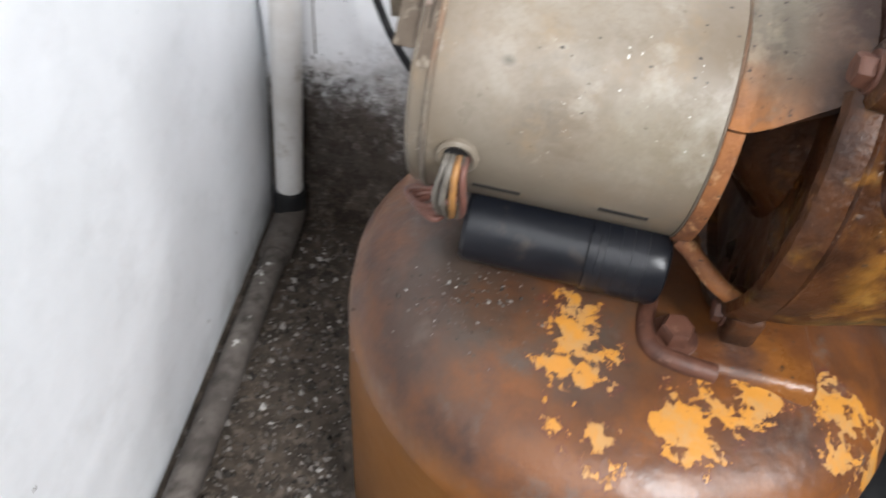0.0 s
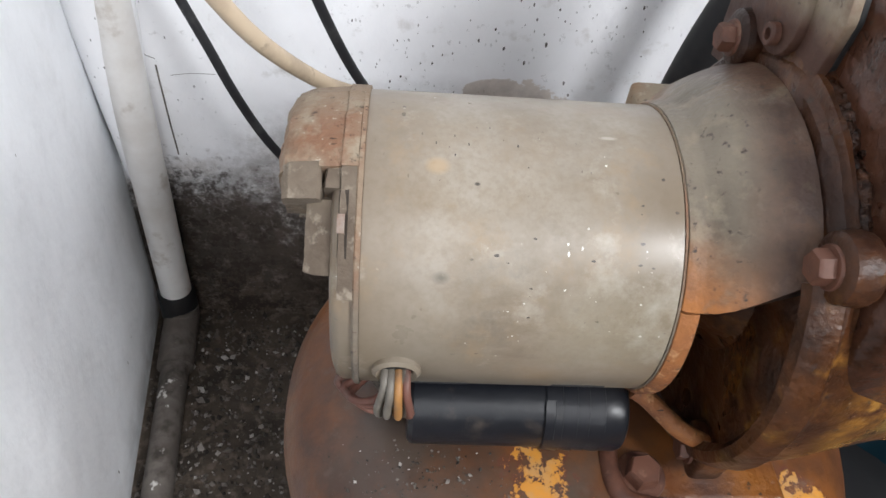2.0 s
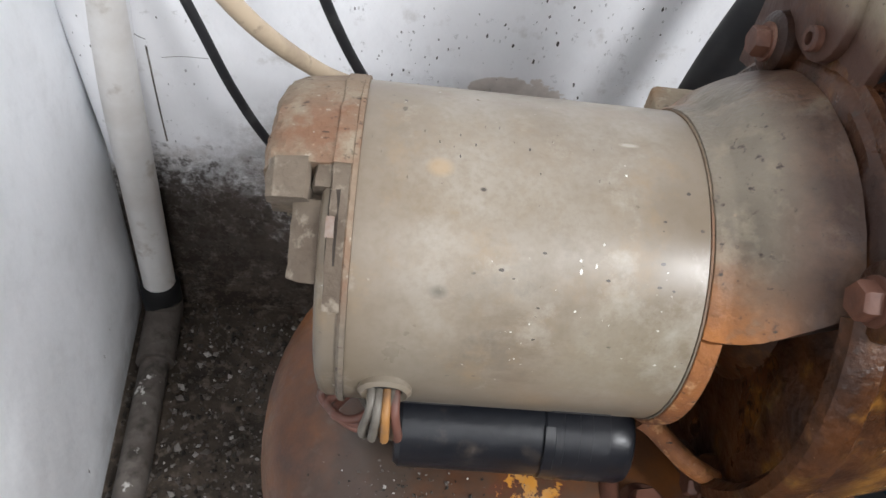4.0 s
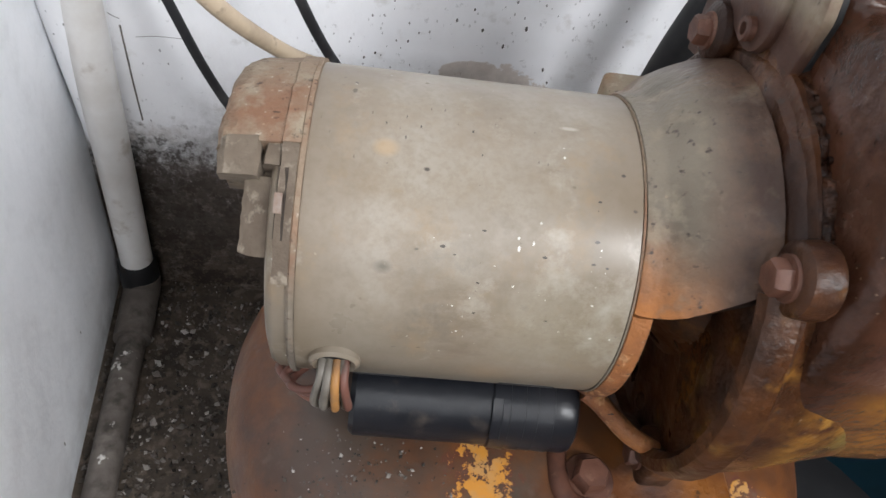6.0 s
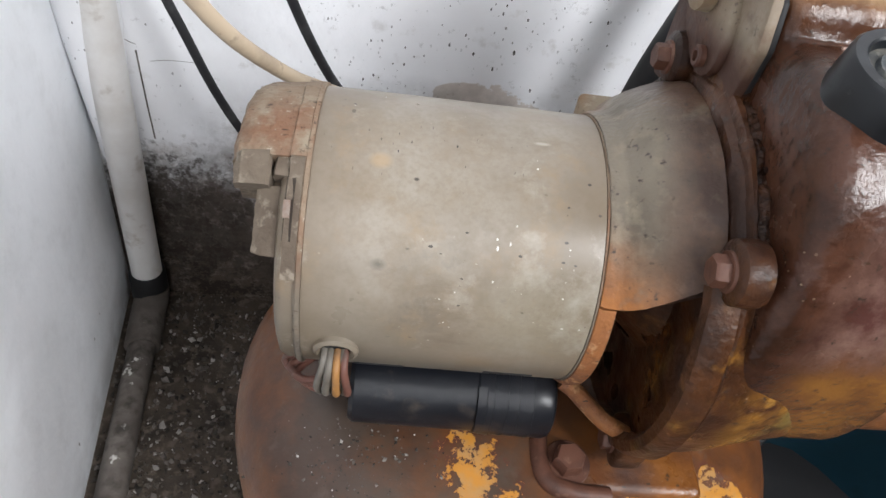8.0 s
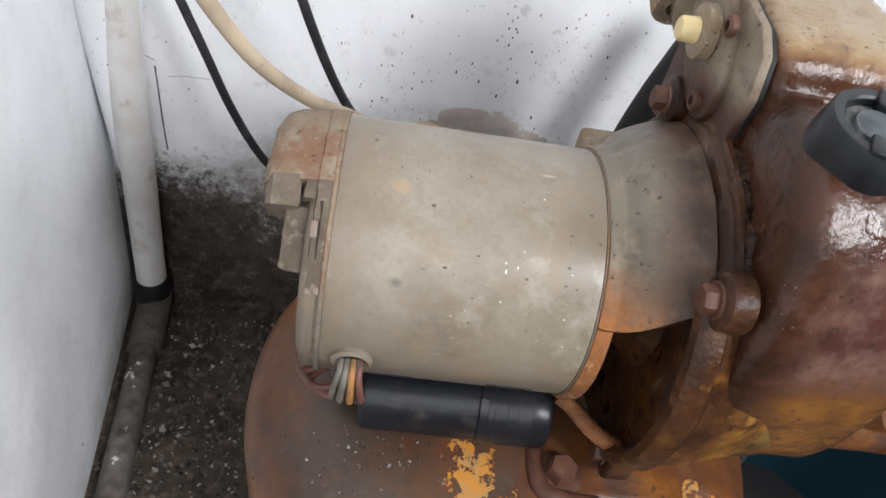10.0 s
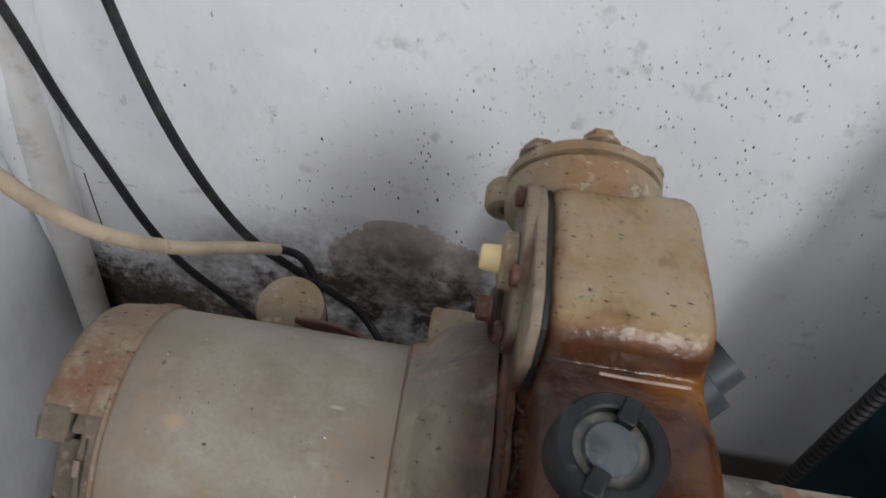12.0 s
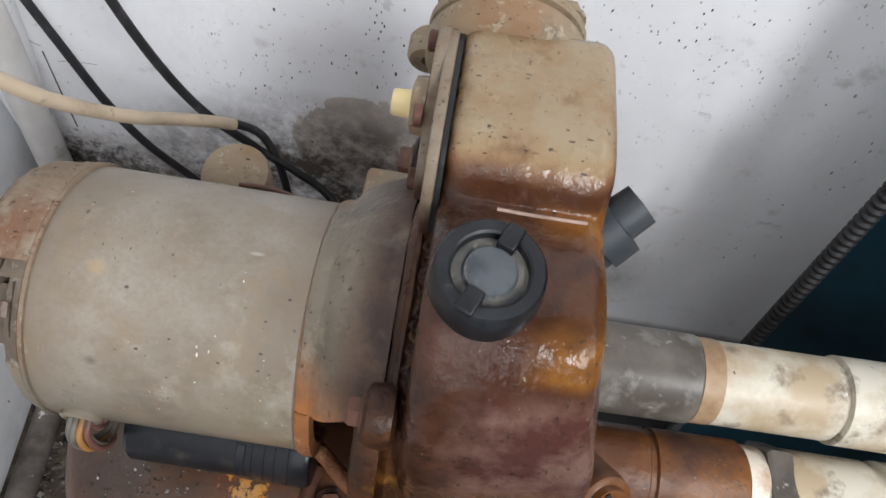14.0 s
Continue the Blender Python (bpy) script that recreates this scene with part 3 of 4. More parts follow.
def tube(points, radius, n=14, per=8, bm=None):
    bm = bm or bmesh.new()
    line = smooth_path(points, per)
    rings = []
    normal = None
    for i, c in enumerate(line):
        way = (line[min(i + 1, len(line) - 1)] - line[max(i - 1, 0)]).normalized()
        normal = (normal or way.orthogonal())
        normal = (normal - way * normal.dot(way)).normalized()
        side = way.cross(normal)
        rings.append([bm.verts.new(c + radius * (math.cos(6.28319 * k / n) * normal + math.sin(6.28319 * k / n) * side)) for k in range(n)])
    for a, b in zip(rings, rings[1:]):
        for k in range(n):
            bm.faces.new((a[k], a[(k + 1) % n], b[(k + 1) % n], b[k]))
    bm.faces.new(rings[0][::-1])
    bm.faces.new(rings[-1])
    return bm


def hexagon(place, way, across, height, washer=0.0, spin=0.0, bm=None):
    """A hex head with chamfered corners on a place, pointing along way."""
    bm = bm or bmesh.new()
    m = aim(place, way) @ pose(0, 0, 0, spin, 0, 0)
    r = across / 2 / math.cos(radians(30))
    lathe([(0, 0), (0, r), (height * 0.82, r), (height, r * 0.86), (height, 0)], 6, bm=bm, m=m)
    if washer:
        lathe([(-0.001, 0), (-0.001, washer), (0.0008, washer), (0.0012, washer * 0.96), (0.0012, 0)], 24, bm=bm, m=m)
    return bm


def extrude_profile(points, x0, x1, bevel=0.0, segments=4):
    """A side profile of (y, z) made solid between x0 and x1, all edges rounded."""
    bm = bmesh.new()
    a = [bm.verts.new((x0, y, z)) for y, z in points]
    b = [bm.verts.new((x1, y, z)) for y, z in points]
    n = len(points)
    bm.faces.new(a)
    bm.faces.new(b[::-1])
    for i in range(n):
        bm.faces.new((a[i], b[i], b[(i + 1) % n], a[(i + 1) % n]))
    bmesh.ops.recalc_face_normals(bm, faces=bm.faces)
    if bevel:
        bmesh.ops.bevel(bm, geom=list(bm.edges), offset=bevel, segments=segments, profile=0.5, affect="EDGES", clamp_overlap=True)
    return bm


# ---- the small pump room ----
def slab(name, bm, material, label, category):
    return tagged(part(name, bm, material, smooth=False), label, category, kind="structure")


WALL_Y = 0.5425
slab("floor", box((-0.6, -1.3, -0.12), (1.75, 0.75, 0)), CONCRETE, "dark wet concrete floor covered in dirt and grit", "floor")
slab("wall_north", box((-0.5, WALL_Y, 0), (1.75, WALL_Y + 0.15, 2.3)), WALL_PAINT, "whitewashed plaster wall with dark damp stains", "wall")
# the west wall stands a little askew and leans a little
bm = box((-0.15, -2.2, 0), (0, 0.10, 2.3))
ob = slab("wall_west", bm, LEFT_PAINT, "smooth bluish white painted wall", "wall")
ob.matrix_world = pose(-0.2525, 0.5425, 0, 0, 0.6, 8.1)
bm = bmesh.new()
for lo, hi in (((1.62, -1.1, 0), (1.75, -0.55, 2.3)), ((1.62, -0.05, 0), (1.75, WALL_Y, 2.3)), ((1.62, -0.55, 0), (1.75, -0.05, 1.0)), ((1.62, -0.55, 1.9), (1.75, -0.05, 2.3))):
    bmesh.ops.create_cube(bm, size=1, matrix=Matrix.LocRotScale((Vector(lo) + Vector(hi)) / 2, None, Vector(hi) - Vector(lo)))
slab("wall_east", bm, PLAIN, "plain grey plastered wall with an open window", "wall")
slab("ceiling", box((-0.5, -1.3, 2.3), (1.75, 0.7, 2.42)), PLAIN, "plain grey plastered ceiling", "ceiling")
bm = box((-0.2, -1.25, 0), (-0.09, -1.1, 2.3))
box((0.29, -1.25, 0), (0.72, -1.1, 2.3), bm=bm)
box((1.38, -1.25, 0), (1.75, -1.1, 2.3), bm=bm)
box((-0.09, -1.25, 2.05), (0.29, -1.1, 2.3), bm=bm)
box((0.72, -1.25, 2.05), (1.38, -1.1, 2.3), bm=bm)
box((0.72, -1.25, 0), (1.38, -1.1, 1.02), bm=bm)
slab("wall_south", bm, PLAIN, "plain grey plastered wall with a doorway and an open window", "wall")

# ---- conduit and drain pipe in the corner ----
conduit = empty("conduit", pose(-0.2240, 0.521, 0, 0, 1.0, 0), "off-white painted plastic conduit standing in the room corner", "pipe")
part("pipe", lathe([(0.045, 0.0), (0.045, 0.014), (2.28, 0.014), (2.28, 0)], 24, m=pose(0, 0, 0, 0, -90, 0)), CONDUIT, conduit)
part("sleeve", lathe([(0.022, 0.0), (0.022, 0.0175), (0.052, 0.0172), (0.056, 0.0145)], 24, m=pose(0, 0, 0, 0, -90, 0)), DARK, conduit, "black rubber sleeve")
drain = empty("drain_pipe", pose(-0.2215, 0.506, 0.012, 0, 0, 0), "dirt-covered plastic pipe lying along the wall foot", "pipe")
way = Vector((0.13, -1, 0)).normalized()
part("elbow", tube([(0, 0.014, 0.02), (0, 0.010, 0.008), tuple(0.01 * way + Vector((0, 0, 0.002))), tuple(0.045 * way)], 0.0165, 20), DIRTY_PIPE, drain, "grey plastic elbow")
part("pipe", tube([tuple(0.03 * way), tuple(0.3 * way), tuple(0.9 * way)], 0.0125, 18), DIRTY_PIPE, drain)

north = bpy.data.objects["wall_north"]
for k, pts in enumerate(([(-0.2045, 0, 0.287), (-0.2038, 0, 0.262), (-0.2030, 0, 0.235), (-0.2015, 0, 0.203)], [(-0.222, 0, 0.309), (-0.212, 0, 0.296), (-0.204, 0, 0.292)], [(-0.195, 0, 0.279), (-0.180, 0, 0.282), (-0.162, 0, 0.283)])):
    part("crack", tube([(x, WALL_Y + 0.0002, z) for x, y, z in pts], (0.0008, 0.0004, 0.0003)[k], 8), CRACK, north, "dark crack in the plaster")
part("plaster_fillet", lathe([(0.19, 0.0), (0.195, 0.0135), (0.24, 0.0165), (0.32, 0.022), (0.45, 0.030), (0.8, 0.034), (2.2, 0.034), (2.2, 0)], 24, m=pose(-0.2260, 0.530, 0, 0, -90.4, 0)), WALL_PAINT, north, "plaster smoothed over the conduit")

# ---- pressure tank ----
tank = empty("pressure_tank", pose(0.081, 0.300, 0), "squat rusty steel tank with flaking yellow paint, on the floor", "tank")
prof = [(0.0, 0.0), (0.0, 0.140), (0.012, 0.148), (0.16, 0.156), (0.230, 0.158), (0.250, 0.155), (0.265, 0.146), (0.277, 0.128), (0.285, 0.10), (0.291, 0.06), (0.293, 0.0)]
for name, piece, label in (("tank_wall", prof[:5], "rusty orange side wall"), ("tank_dome", prof[4:], "domed top with flaking yellow paint")):
    bm = lathe(piece, 72, m=pose(0, 0, 0, 0, -90, 0))
    for v in bm.verts:
        k = 1 + 0.012 * noise.noise(Vector(v.co) * 9)
        v.co.x, v.co.y = v.co.x * k, v.co.y * k
    part(name, bm, TANK_PAINT, tank, label)

def rough_cast(bm, depth=0.0012, grain=1.0):
    """Uneven casting skin."""
    bm.normal_update()
    for v in bm.verts:
        p = Vector(v.co)
        v.co += v.normal * depth * (noise.noise(p * 40 * grain) + 0.6 * noise.noise(p * 110 * grain))
    return bm


# ---- pump ----
AXIS = pose(0, 0.301, 0.374, 0, -1.16, 0.95)
pump = empty("water_pump", AXIS, "old rusty electric water pump with a cream motor, on a tank", "pump")
R = 0.0617
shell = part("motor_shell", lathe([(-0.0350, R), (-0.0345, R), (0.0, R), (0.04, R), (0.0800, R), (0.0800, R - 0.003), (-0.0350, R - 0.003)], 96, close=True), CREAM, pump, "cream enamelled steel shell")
part("lip", lathe([(-0.0378, R + 0.0006), (-0.0368, R + 0.0015), (-0.0352, R + 0.0014), (-0.0350, R - 0.001), (-0.0378, R - 0.001)], 96, close=True), DUSTY, shell, "rusted rolled lip")
part("seam", lathe([(0.0803, R - 0.002), (0.0803, R + 0.0005), (0.0811, R + 0.0005), (0.0811, R - 0.002)], 96, close=True), DUSTY, shell, "brown rusted seam")
for x, e in ((-0.002, -30), (0.055, -27)):
    part("vent_slot", lathe([(x - 0.011, R - 0.002), (x - 0.011, R + 0.0004), (x + 0.011, R + 0.0004), (x + 0.011, R - 0.002)], 4, e, e + 2.2, close=True), DARK, shell, "dark narrow slot")

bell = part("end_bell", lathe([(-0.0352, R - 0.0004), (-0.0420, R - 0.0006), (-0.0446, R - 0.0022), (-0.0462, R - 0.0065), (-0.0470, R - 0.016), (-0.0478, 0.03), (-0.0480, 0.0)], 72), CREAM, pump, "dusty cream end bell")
part("hood", rough_cast(lathe([(-0.0372, R + 0.0014), (-0.0428, R + 0.0011), (-0.0434, R + 0.0003), (-0.0446, R + 0.0003), (-0.0580, R - 0.0010), (-0.0635, R - 0.0035), (-0.0662, R - 0.0085), (-0.0668, R - 0.018), (-0.0668, 0.02), (-0.0372, 0.02)], 110, 68, 206, close=True), 0.0009, 2.2), DUSTY, bell, "rusty cast hood")
part("band", rough_cast(lathe([(-0.0374, R - 0.004), (-0.0374, R + 0.0012), (-0.0428, R + 0.0009), (-0.0434, R - 0.004)], 60, 24, 69, close=True), 0.0005, 2.5), TAN_CAST, bell, "dusty raised band")
# the stepped lower edge of the hood, with a foot that hangs from it
part("lug", rough_cast(lathe([(-0.0500, R - 0.012), (-0.0500, R - 0.0010), (-0.0512, R + 0.0002), (-0.0610, R - 0.0012), (-0.0634, R - 0.0040), (-0.0640, R - 0.012)], 20, 57, 70, close=True), 0.0009, 2.5), TAN_CAST, bell, "dusty cast lug")
part("lug", rough_cast(lathe([(-0.0430, R - 0.010), (-0.0430, R - 0.0006), (-0.0480, R - 0.0008), (-0.0490, R - 0.0030), (-0.0490, R - 0.010)], 16, 61, 70, close=True), 0.0007, 2.5), TAN_CAST, bell, "dusty cast lug")
part("bracket", rough_cast(lathe([(-0.0440, R - 0.020), (-0.0440, R - 0.0058), (-0.0515, R - 0.0062), (-0.0555, R - 0.0090), (-0.0565, R - 0.020)], 30, 30, 58, close=True), 0.0008, 2.5), TAN_CAST, bell, "dusty cast web")
part("slot", lathe([(-0.0432, R - 0.003), (-0.0432, R + 0.0002), (-0.0398, R + 0.0013), (-0.0398, R - 0.003)], 10, 38, 60, close=True), GRIME, bell, "dark recess")
part("screw", lathe([(-0.0434, R - 0.002), (-0.0434, R + 0.0022), (-0.0408, R + 0.0024), (-0.0408, R - 0.002)], 6, 46, 52, close=True), STEEL, bell, "zinc screw head")
# grommet and wires
ga = radians(-10)
gp = Vector((-0.0205, -R * math.cos(ga), R * math.sin(ga)))
gw = Vector((0, -math.cos(ga), math.sin(ga)))
part("grommet", lathe([(-0.002, 0.0065), (-0.002, 0.0095), (0.0015, 0.0095), (0.0028, 0.008), (0.0015, 0.0062)], 28, m=aim(gp, gw), close=True), CREAM, shell, "dusty rubber grommet")
part("grommet_hole", lathe([(0.0, 0.0), (0.0, 0.0064)], 24, m=aim(gp + gw * 0.0006, gw)), DARK, shell)
for dx, dy, mat in ((-0.0045, 0.001, WIRE_GREY), (-0.002, 0.0032, WIRE_GREY), (0.0010, 0.0036, WIRE_ORANGE), (0.0035, 0.001, WIRE_GREY), (0.0042, 0.0026, WIRE_BROWN)):
    a = gp + Vector((dx, 0, 0))
    pts = [a - gw * 0.004, a + gw * (0.005 + dy) + Vector((0, 0, -0.003)), a + gw * (0.006 + dy) + Vector((dx * 0.5, 0, -0.017)), a + gw * 0.003 + Vector((dx * 0.2, 0.003, -0.033)), a + Vector((-dx * 0.8 - 0.001, 0.010, -0.040 - dy)), a + Vector((-0.004, 0.024, -0.046))]
    part("wire", tube(pts, 0.0017, 10), mat, shell, "orange wire" if mat is WIRE_ORANGE else "grey wire")
for k in range(3):
    pts = [(-0.018 - 0.002 * k, -0.040, -0.050 - 0.004 * k), (-0.030, -0.050, -0.052 - 0.004 * k), (-0.040 - 0.003 * k, -0.046 + 0.004 * k, -0.056), (-0.034, -0.034, -0.060 + 0.003 * k), (-0.020, -0.026, -0.058)]
    part("wire", tube(pts, 0.0018, 10), WIRE_BROWN, shell, "brown looped wire")

# terminal box at the back of the motor
part("terminal_box", lathe([(-0.03, 0.013), (-0.012, 0.018), (0.0, 0.0198), (0.012, 0.0202), (0.0145, 0.0192), (0.015, 0.0)], 36, m=aim((0.0065, 0.098, -0.022), (0, -0.28, 0.95))), BEIGE_CAST, pump, "round dusty cream terminal cover")

def lean(bm, x0=0.09, x1=0.1165, far=-0.001):
    """Draws a casting towards the front between two stations of the axis."""
    for v in bm.verts:
        k = max(0.0, min(1.0, (v.co.x - x0) / (x1 - x0)))
        v.co.y += far * k * k * (3 - 2 * k)
    return bm


def sweep_up(bm):
    """Lifts the lower edge of the bell as it widens, so that the window under it is cut square."""
    for v in bm.verts:
        elev, r = math.degrees(math.atan2(v.co.z, -v.co.y)), math.hypot(v.co.y, v.co.z)
        k = max(0.0, min(1.0, (v.co.x - 0.088) / 0.024))
        if 20 < elev < 95:
            a = radians(elev + 13 * k * (1 - (elev - 25) / 70))
            v.co.y, v.co.z = -r * math.cos(a), r * math.sin(a)
    return bm


# adapter between motor and pump, with open windows in front and below
outer = [(0.0812, R + 0.0012), (0.0835, R + 0.0025), (0.0868, R + 0.0028), (0.0888, R + 0.0042), (0.0918, R + 0.0078), (0.0955, R + 0.0108), (0.1010, R + 0.0140), (0.1070, R + 0.0168), (0.1130, R + 0.0192), (0.1185, R + 0.0206)]
inner = [(x, r - 0.005) for x, r in reversed(outer)]
adapter = part("adapter", rough_cast(lean(sweep_up(lathe(outer + inner, 72, 25, 196, close=True))), 0.0006), GREYCAST, pump, "grey cast-iron adapter with rust streaks")
part("rim", lathe([(0.0812, R - 0.005), (0.0812, R + 0.0012), (0.0835, R + 0.0024), (0.0880, R + 0.0021), (0.0885, R - 0.005)], 80, -164, 24, close=True), ORANGE_RUST, adapter, "bright orange rusted rim")
part("rib", tube([(0.0845, -0.0480, -0.0405), (0.0900, -0.0510, -0.0425), (0.0970, -0.0560, -0.0465), (0.1050, -0.0620, -0.0500), (0.1160, -0.0660, -0.0540)], 0.0042, 12), ORANGE_RUST, adapter, "rusty cast rib")
part("arch", rough_cast(lean(lathe([(0.1095, 0.0860), (0.1105, 0.0905), (0.1135, 0.0925), (0.1212, 0.0930), (0.1216, 0.0835), (0.1135, 0.0825)], 140, -164, 40, close=True)), 0.0006, 1.6), CASING, adapter, "rusty cast arch")
# the dark casting colour stands in for shade inside the adapter
part("shaft_housing", lathe([(0.086, 0.02), (0.10, 0.024), (0.120, 0.045), (0.120, 0.0), (0.086, 0.0)], 32, close=True), CASING, adapter, "rusty shaft housing, coloured dark for shade")

part("block", box((0.088, 0.056, 0.014), (0.119, 0.080, 0.034), 0.003), BEIGE_CAST, adapter, "dusty cast block")
for k in range(3):
    part("wire", tube([(0.012, 0.086, -0.012 + 0.002 * k), (0.034, 0.080, -0.006 + 0.003 * k), (0.056, 0.074, -0.004 + 0.002 * k), (0.074, 0.068, 0.002)], 0.0014, 10), WIRE_BROWN, shell, "brown wire")

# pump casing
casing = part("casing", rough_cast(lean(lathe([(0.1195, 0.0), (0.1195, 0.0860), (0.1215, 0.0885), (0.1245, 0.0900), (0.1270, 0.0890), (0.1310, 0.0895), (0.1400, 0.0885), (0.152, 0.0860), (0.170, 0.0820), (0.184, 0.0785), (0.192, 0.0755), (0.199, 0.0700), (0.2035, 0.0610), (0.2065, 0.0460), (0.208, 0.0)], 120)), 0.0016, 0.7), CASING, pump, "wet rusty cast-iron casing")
part("flange", rough_cast(lean(lathe([(0.1212, 0.084), (0.1214, 0.0910), (0.1222, 0.0930), (0.1240, 0.0932), (0.1252, 0.0915), (0.1262, 0.085)], 120, 46, 122, close=True)), 0.0011, 1.6), CASING, casing, "rusty flange ridge")
crust = [(0.1285, -0.0885 * math.cos(radians(a)), 0.0885 * math.sin(radians(a))) for a in range(40, 114, 4)]
part("crust", rough_cast(lean(tube(crust, 0.0042, 90)), 0.0026, 3.2), DARK_CRUST, casing, "wet dark brown crust")
for a in range(42, 84, 5):
    c = Vector((0.1275, -0.0925 * math.cos(radians(a)), 0.0925 * math.sin(radians(a))))
    part("crust", rough_cast(tube([c + Vector((-0.0005, 0, 0)), c + Vector((0.0030, 0, 0.0004)), c + Vector((0.0075, 0, -0.0006))], 0.0013, 10, 4), 0.0005, 4), DARK_CRUST, casing, "wet bead of rust")


def loft(profile, x0, x1, rounding, steps=6, widen=None):
    """A (y, z) profile carried from x0 to x1 with its side edges rounded off; widen moves the far side by height."""
    line = smooth_path([(0, *p) for p in profile] + [(0, *profile[0])], 5)[:-1]
    n = len(line)
    ways = [(line[(i + 1) % n] - line[i - 1]).normalized() for i in range(n)]
    cuts = [(x0 + rounding * (1 - math.cos(a)), rounding * (1 - math.sin(a))) for a in (math.pi / 2 * k / steps for k in range(steps + 1))]
    cuts += [(x1 - (x - x0), d) for x, d in reversed(cuts)]
    bm = bmesh.new()
    rings = []
    for x, d in cuts:
        ring = []
        for p, w in zip(line, ways):
            inward = Vector((0, -w.z, w.y))
            far = widen(p) * (x - x0) / (x1 - x0) if widen else 0
            rough = 0.0009 * noise.noise(Vector((x, p.y, p.z)) * 45)
            q = p + inward * (d + rough)
            ring.append(bm.verts.new((x + far, q.y, q.z)))
        rings.append(ring)
    for a, b in zip(rings, rings[1:]):
        for i in range(n):
            bm.faces.new((a[i], a[(i + 1) % n], b[(i + 1) % n], b[i]))
    bm.faces.new(rings[0][::-1])
    bm.faces.new(rings[-1])
    return bm


def bulge(p):
    """How far the casting widens towards its foot."""
    k = max(0.0, min(1.0, (0.115 - p.z) / 0.070))
    return 0.0120 * k * k * (3 - 2 * k)


HEAD_SIDE = [(0.05, -0.060), (0.075, -0.03), (0.083, 0.04), (0.084, 0.115), (0.081, 0.130), (0.073, 0.1370), (0.055, 0.1385), (0.025, 0.1378), (0.011, 0.1355), (0.004, 0.1315), (0.0005, 0.1265), (-0.0015, 0.1215), (-0.0045, 0.1190), (-0.015, 0.1203), (-0.030, 0.1232), (-0.050, 0.1212), (-0.064, 0.1125), (-0.076, 0.0940), (-0.084, 0.064), (-0.087, 0.030), (-0.084, 0.0), (-0.074, -0.032), (-0.04, -0.060)]
head = part("head", loft(HEAD_SIDE, 0.1282, 0.1915, 0.0085, widen=bulge), HEAD, pump, "rust-streaked beige cast-iron head")
# thin pale strip added as the glint on the wet ledge
part("edge_glint", tube([(0.150, -0.0055, 0.1193), (0.165, -0.0058, 0.1193), (0.1835, -0.0055, 0.1192)], 0.0007, 8), GLINT, head, "pale strip for the glint on the wet edge")
def oval(cy, cz, long, short, tilt, n=40):
    c, q = math.cos(radians(tilt)), math.sin(radians(tilt))
    pts = []
    for k in range(n):
        a = 6.28319 * k / n
        u = long * math.copysign(abs(math.cos(a)) ** 1.25, math.cos(a))
        v = short * math.copysign(abs(math.sin(a)) ** 0.95, math.sin(a))
        pts.append((cy + u * c - v * q, cz + u * q + v * c))
    return pts


plate = part("side_plate", extrude_profile(oval(0.046, 0.111, 0.036, 0.023, 38), 0.1175, 0.1230, 0.0012, 2), PLATE, pump, "beige oval bolted plate")
for y, z in ((0.068, 0.1305), (0.026, 0.1285), (0.026, 0.092)):
    part("screw", lathe([(0, 0.0022), (0.0005, 0.0045), (0.003, 0.0046), (0.0038, 0.0040), (0.0038, 0.0024), (0.001, 0.0022)], 20, m=aim((0.1176, y, z), (-1, 0, 0)), close=True), RUSTY_BOLT, plate, "socket screw")
part("side_face", extrude_profile([(0.080, 0.05), (0.083, 0.116), (0.073, 0.1350), (0.060, 0.1390), (0.014, 0.1365), (0.002, 0.130), (-0.004, 0.113), (0.0, 0.07)], 0.1215, 0.1262, 0.0015, 2), PLATE, pump, "beige cast face with a dark joint")
part("cover_joint", extrude_profile([(0.079, 0.05), (0.082, 0.115), (0.072, 0.1335), (0.060, 0.1375), (0.014, 0.135), (0.003, 0.129), (-0.003, 0.113), (0.0, 0.07)], 0.1260, 0.1285, 0.0004, 1), DARK, pump, "dark joint line")

# filler cap
cap_at, cap_up = Vector((0.1485, -0.0385, 0.1085)), Vector((0, -0.16, 0.987))
m = aim(cap_at, cap_up)
cap = part("filler_cap", lathe([(0.0, 0.0), (0.0, 0.0195), (0.018, 0.0190), (0.0262, 0.0184), (0.0275, 0.0174), (0.0275, 0.0138), (0.0268, 0.0130), (0.0235, 0.0126), (0.0235, 0.0)], 48, m=m), BLACK_PLASTIC, pump, "black plastic screw cap")
part("recess", lathe([(0.0236, 0.0127), (0.0240, 0.011), (0.0239, 0.006), (0.0242, 0.0)], 32, m=m), DUST_GREY, cap, "dusty grey recess")
for side in (1, -1):
    part("grip", box((0.0236, -0.0032, 0.0085 if side > 0 else -0.0180), (0.0290, 0.0032, 0.0180 if side > 0 else -0.0085), 0.001, m @ pose(0, 0, 0, -24, 0, 0)), BLACK_PLASTIC, cap, "dusty black grip tab")
part("hub", lathe([(0.0236, 0.0095), (0.0258, 0.0085), (0.0266, 0.004), (0.0266, 0.0)], 28, m=m), DUST_BLUE, cap, "dust-covered hub")

# bolts and lugs round the casing
part("lug", box((0.1130, -0.0800, -0.0690), (0.1290, -0.0580, -0.0480), 0.0035, pose(0, 0, 0, 6, 0, 0)), CASING, casing, "rusty square lug")
part("bolt", hexagon((0.1130, -0.0620, -0.0650), (-1, 0, 0), 0.0100, 0.005, 0.0072, 12), RUSTY_BOLT, casing, "rusty hex bolt")
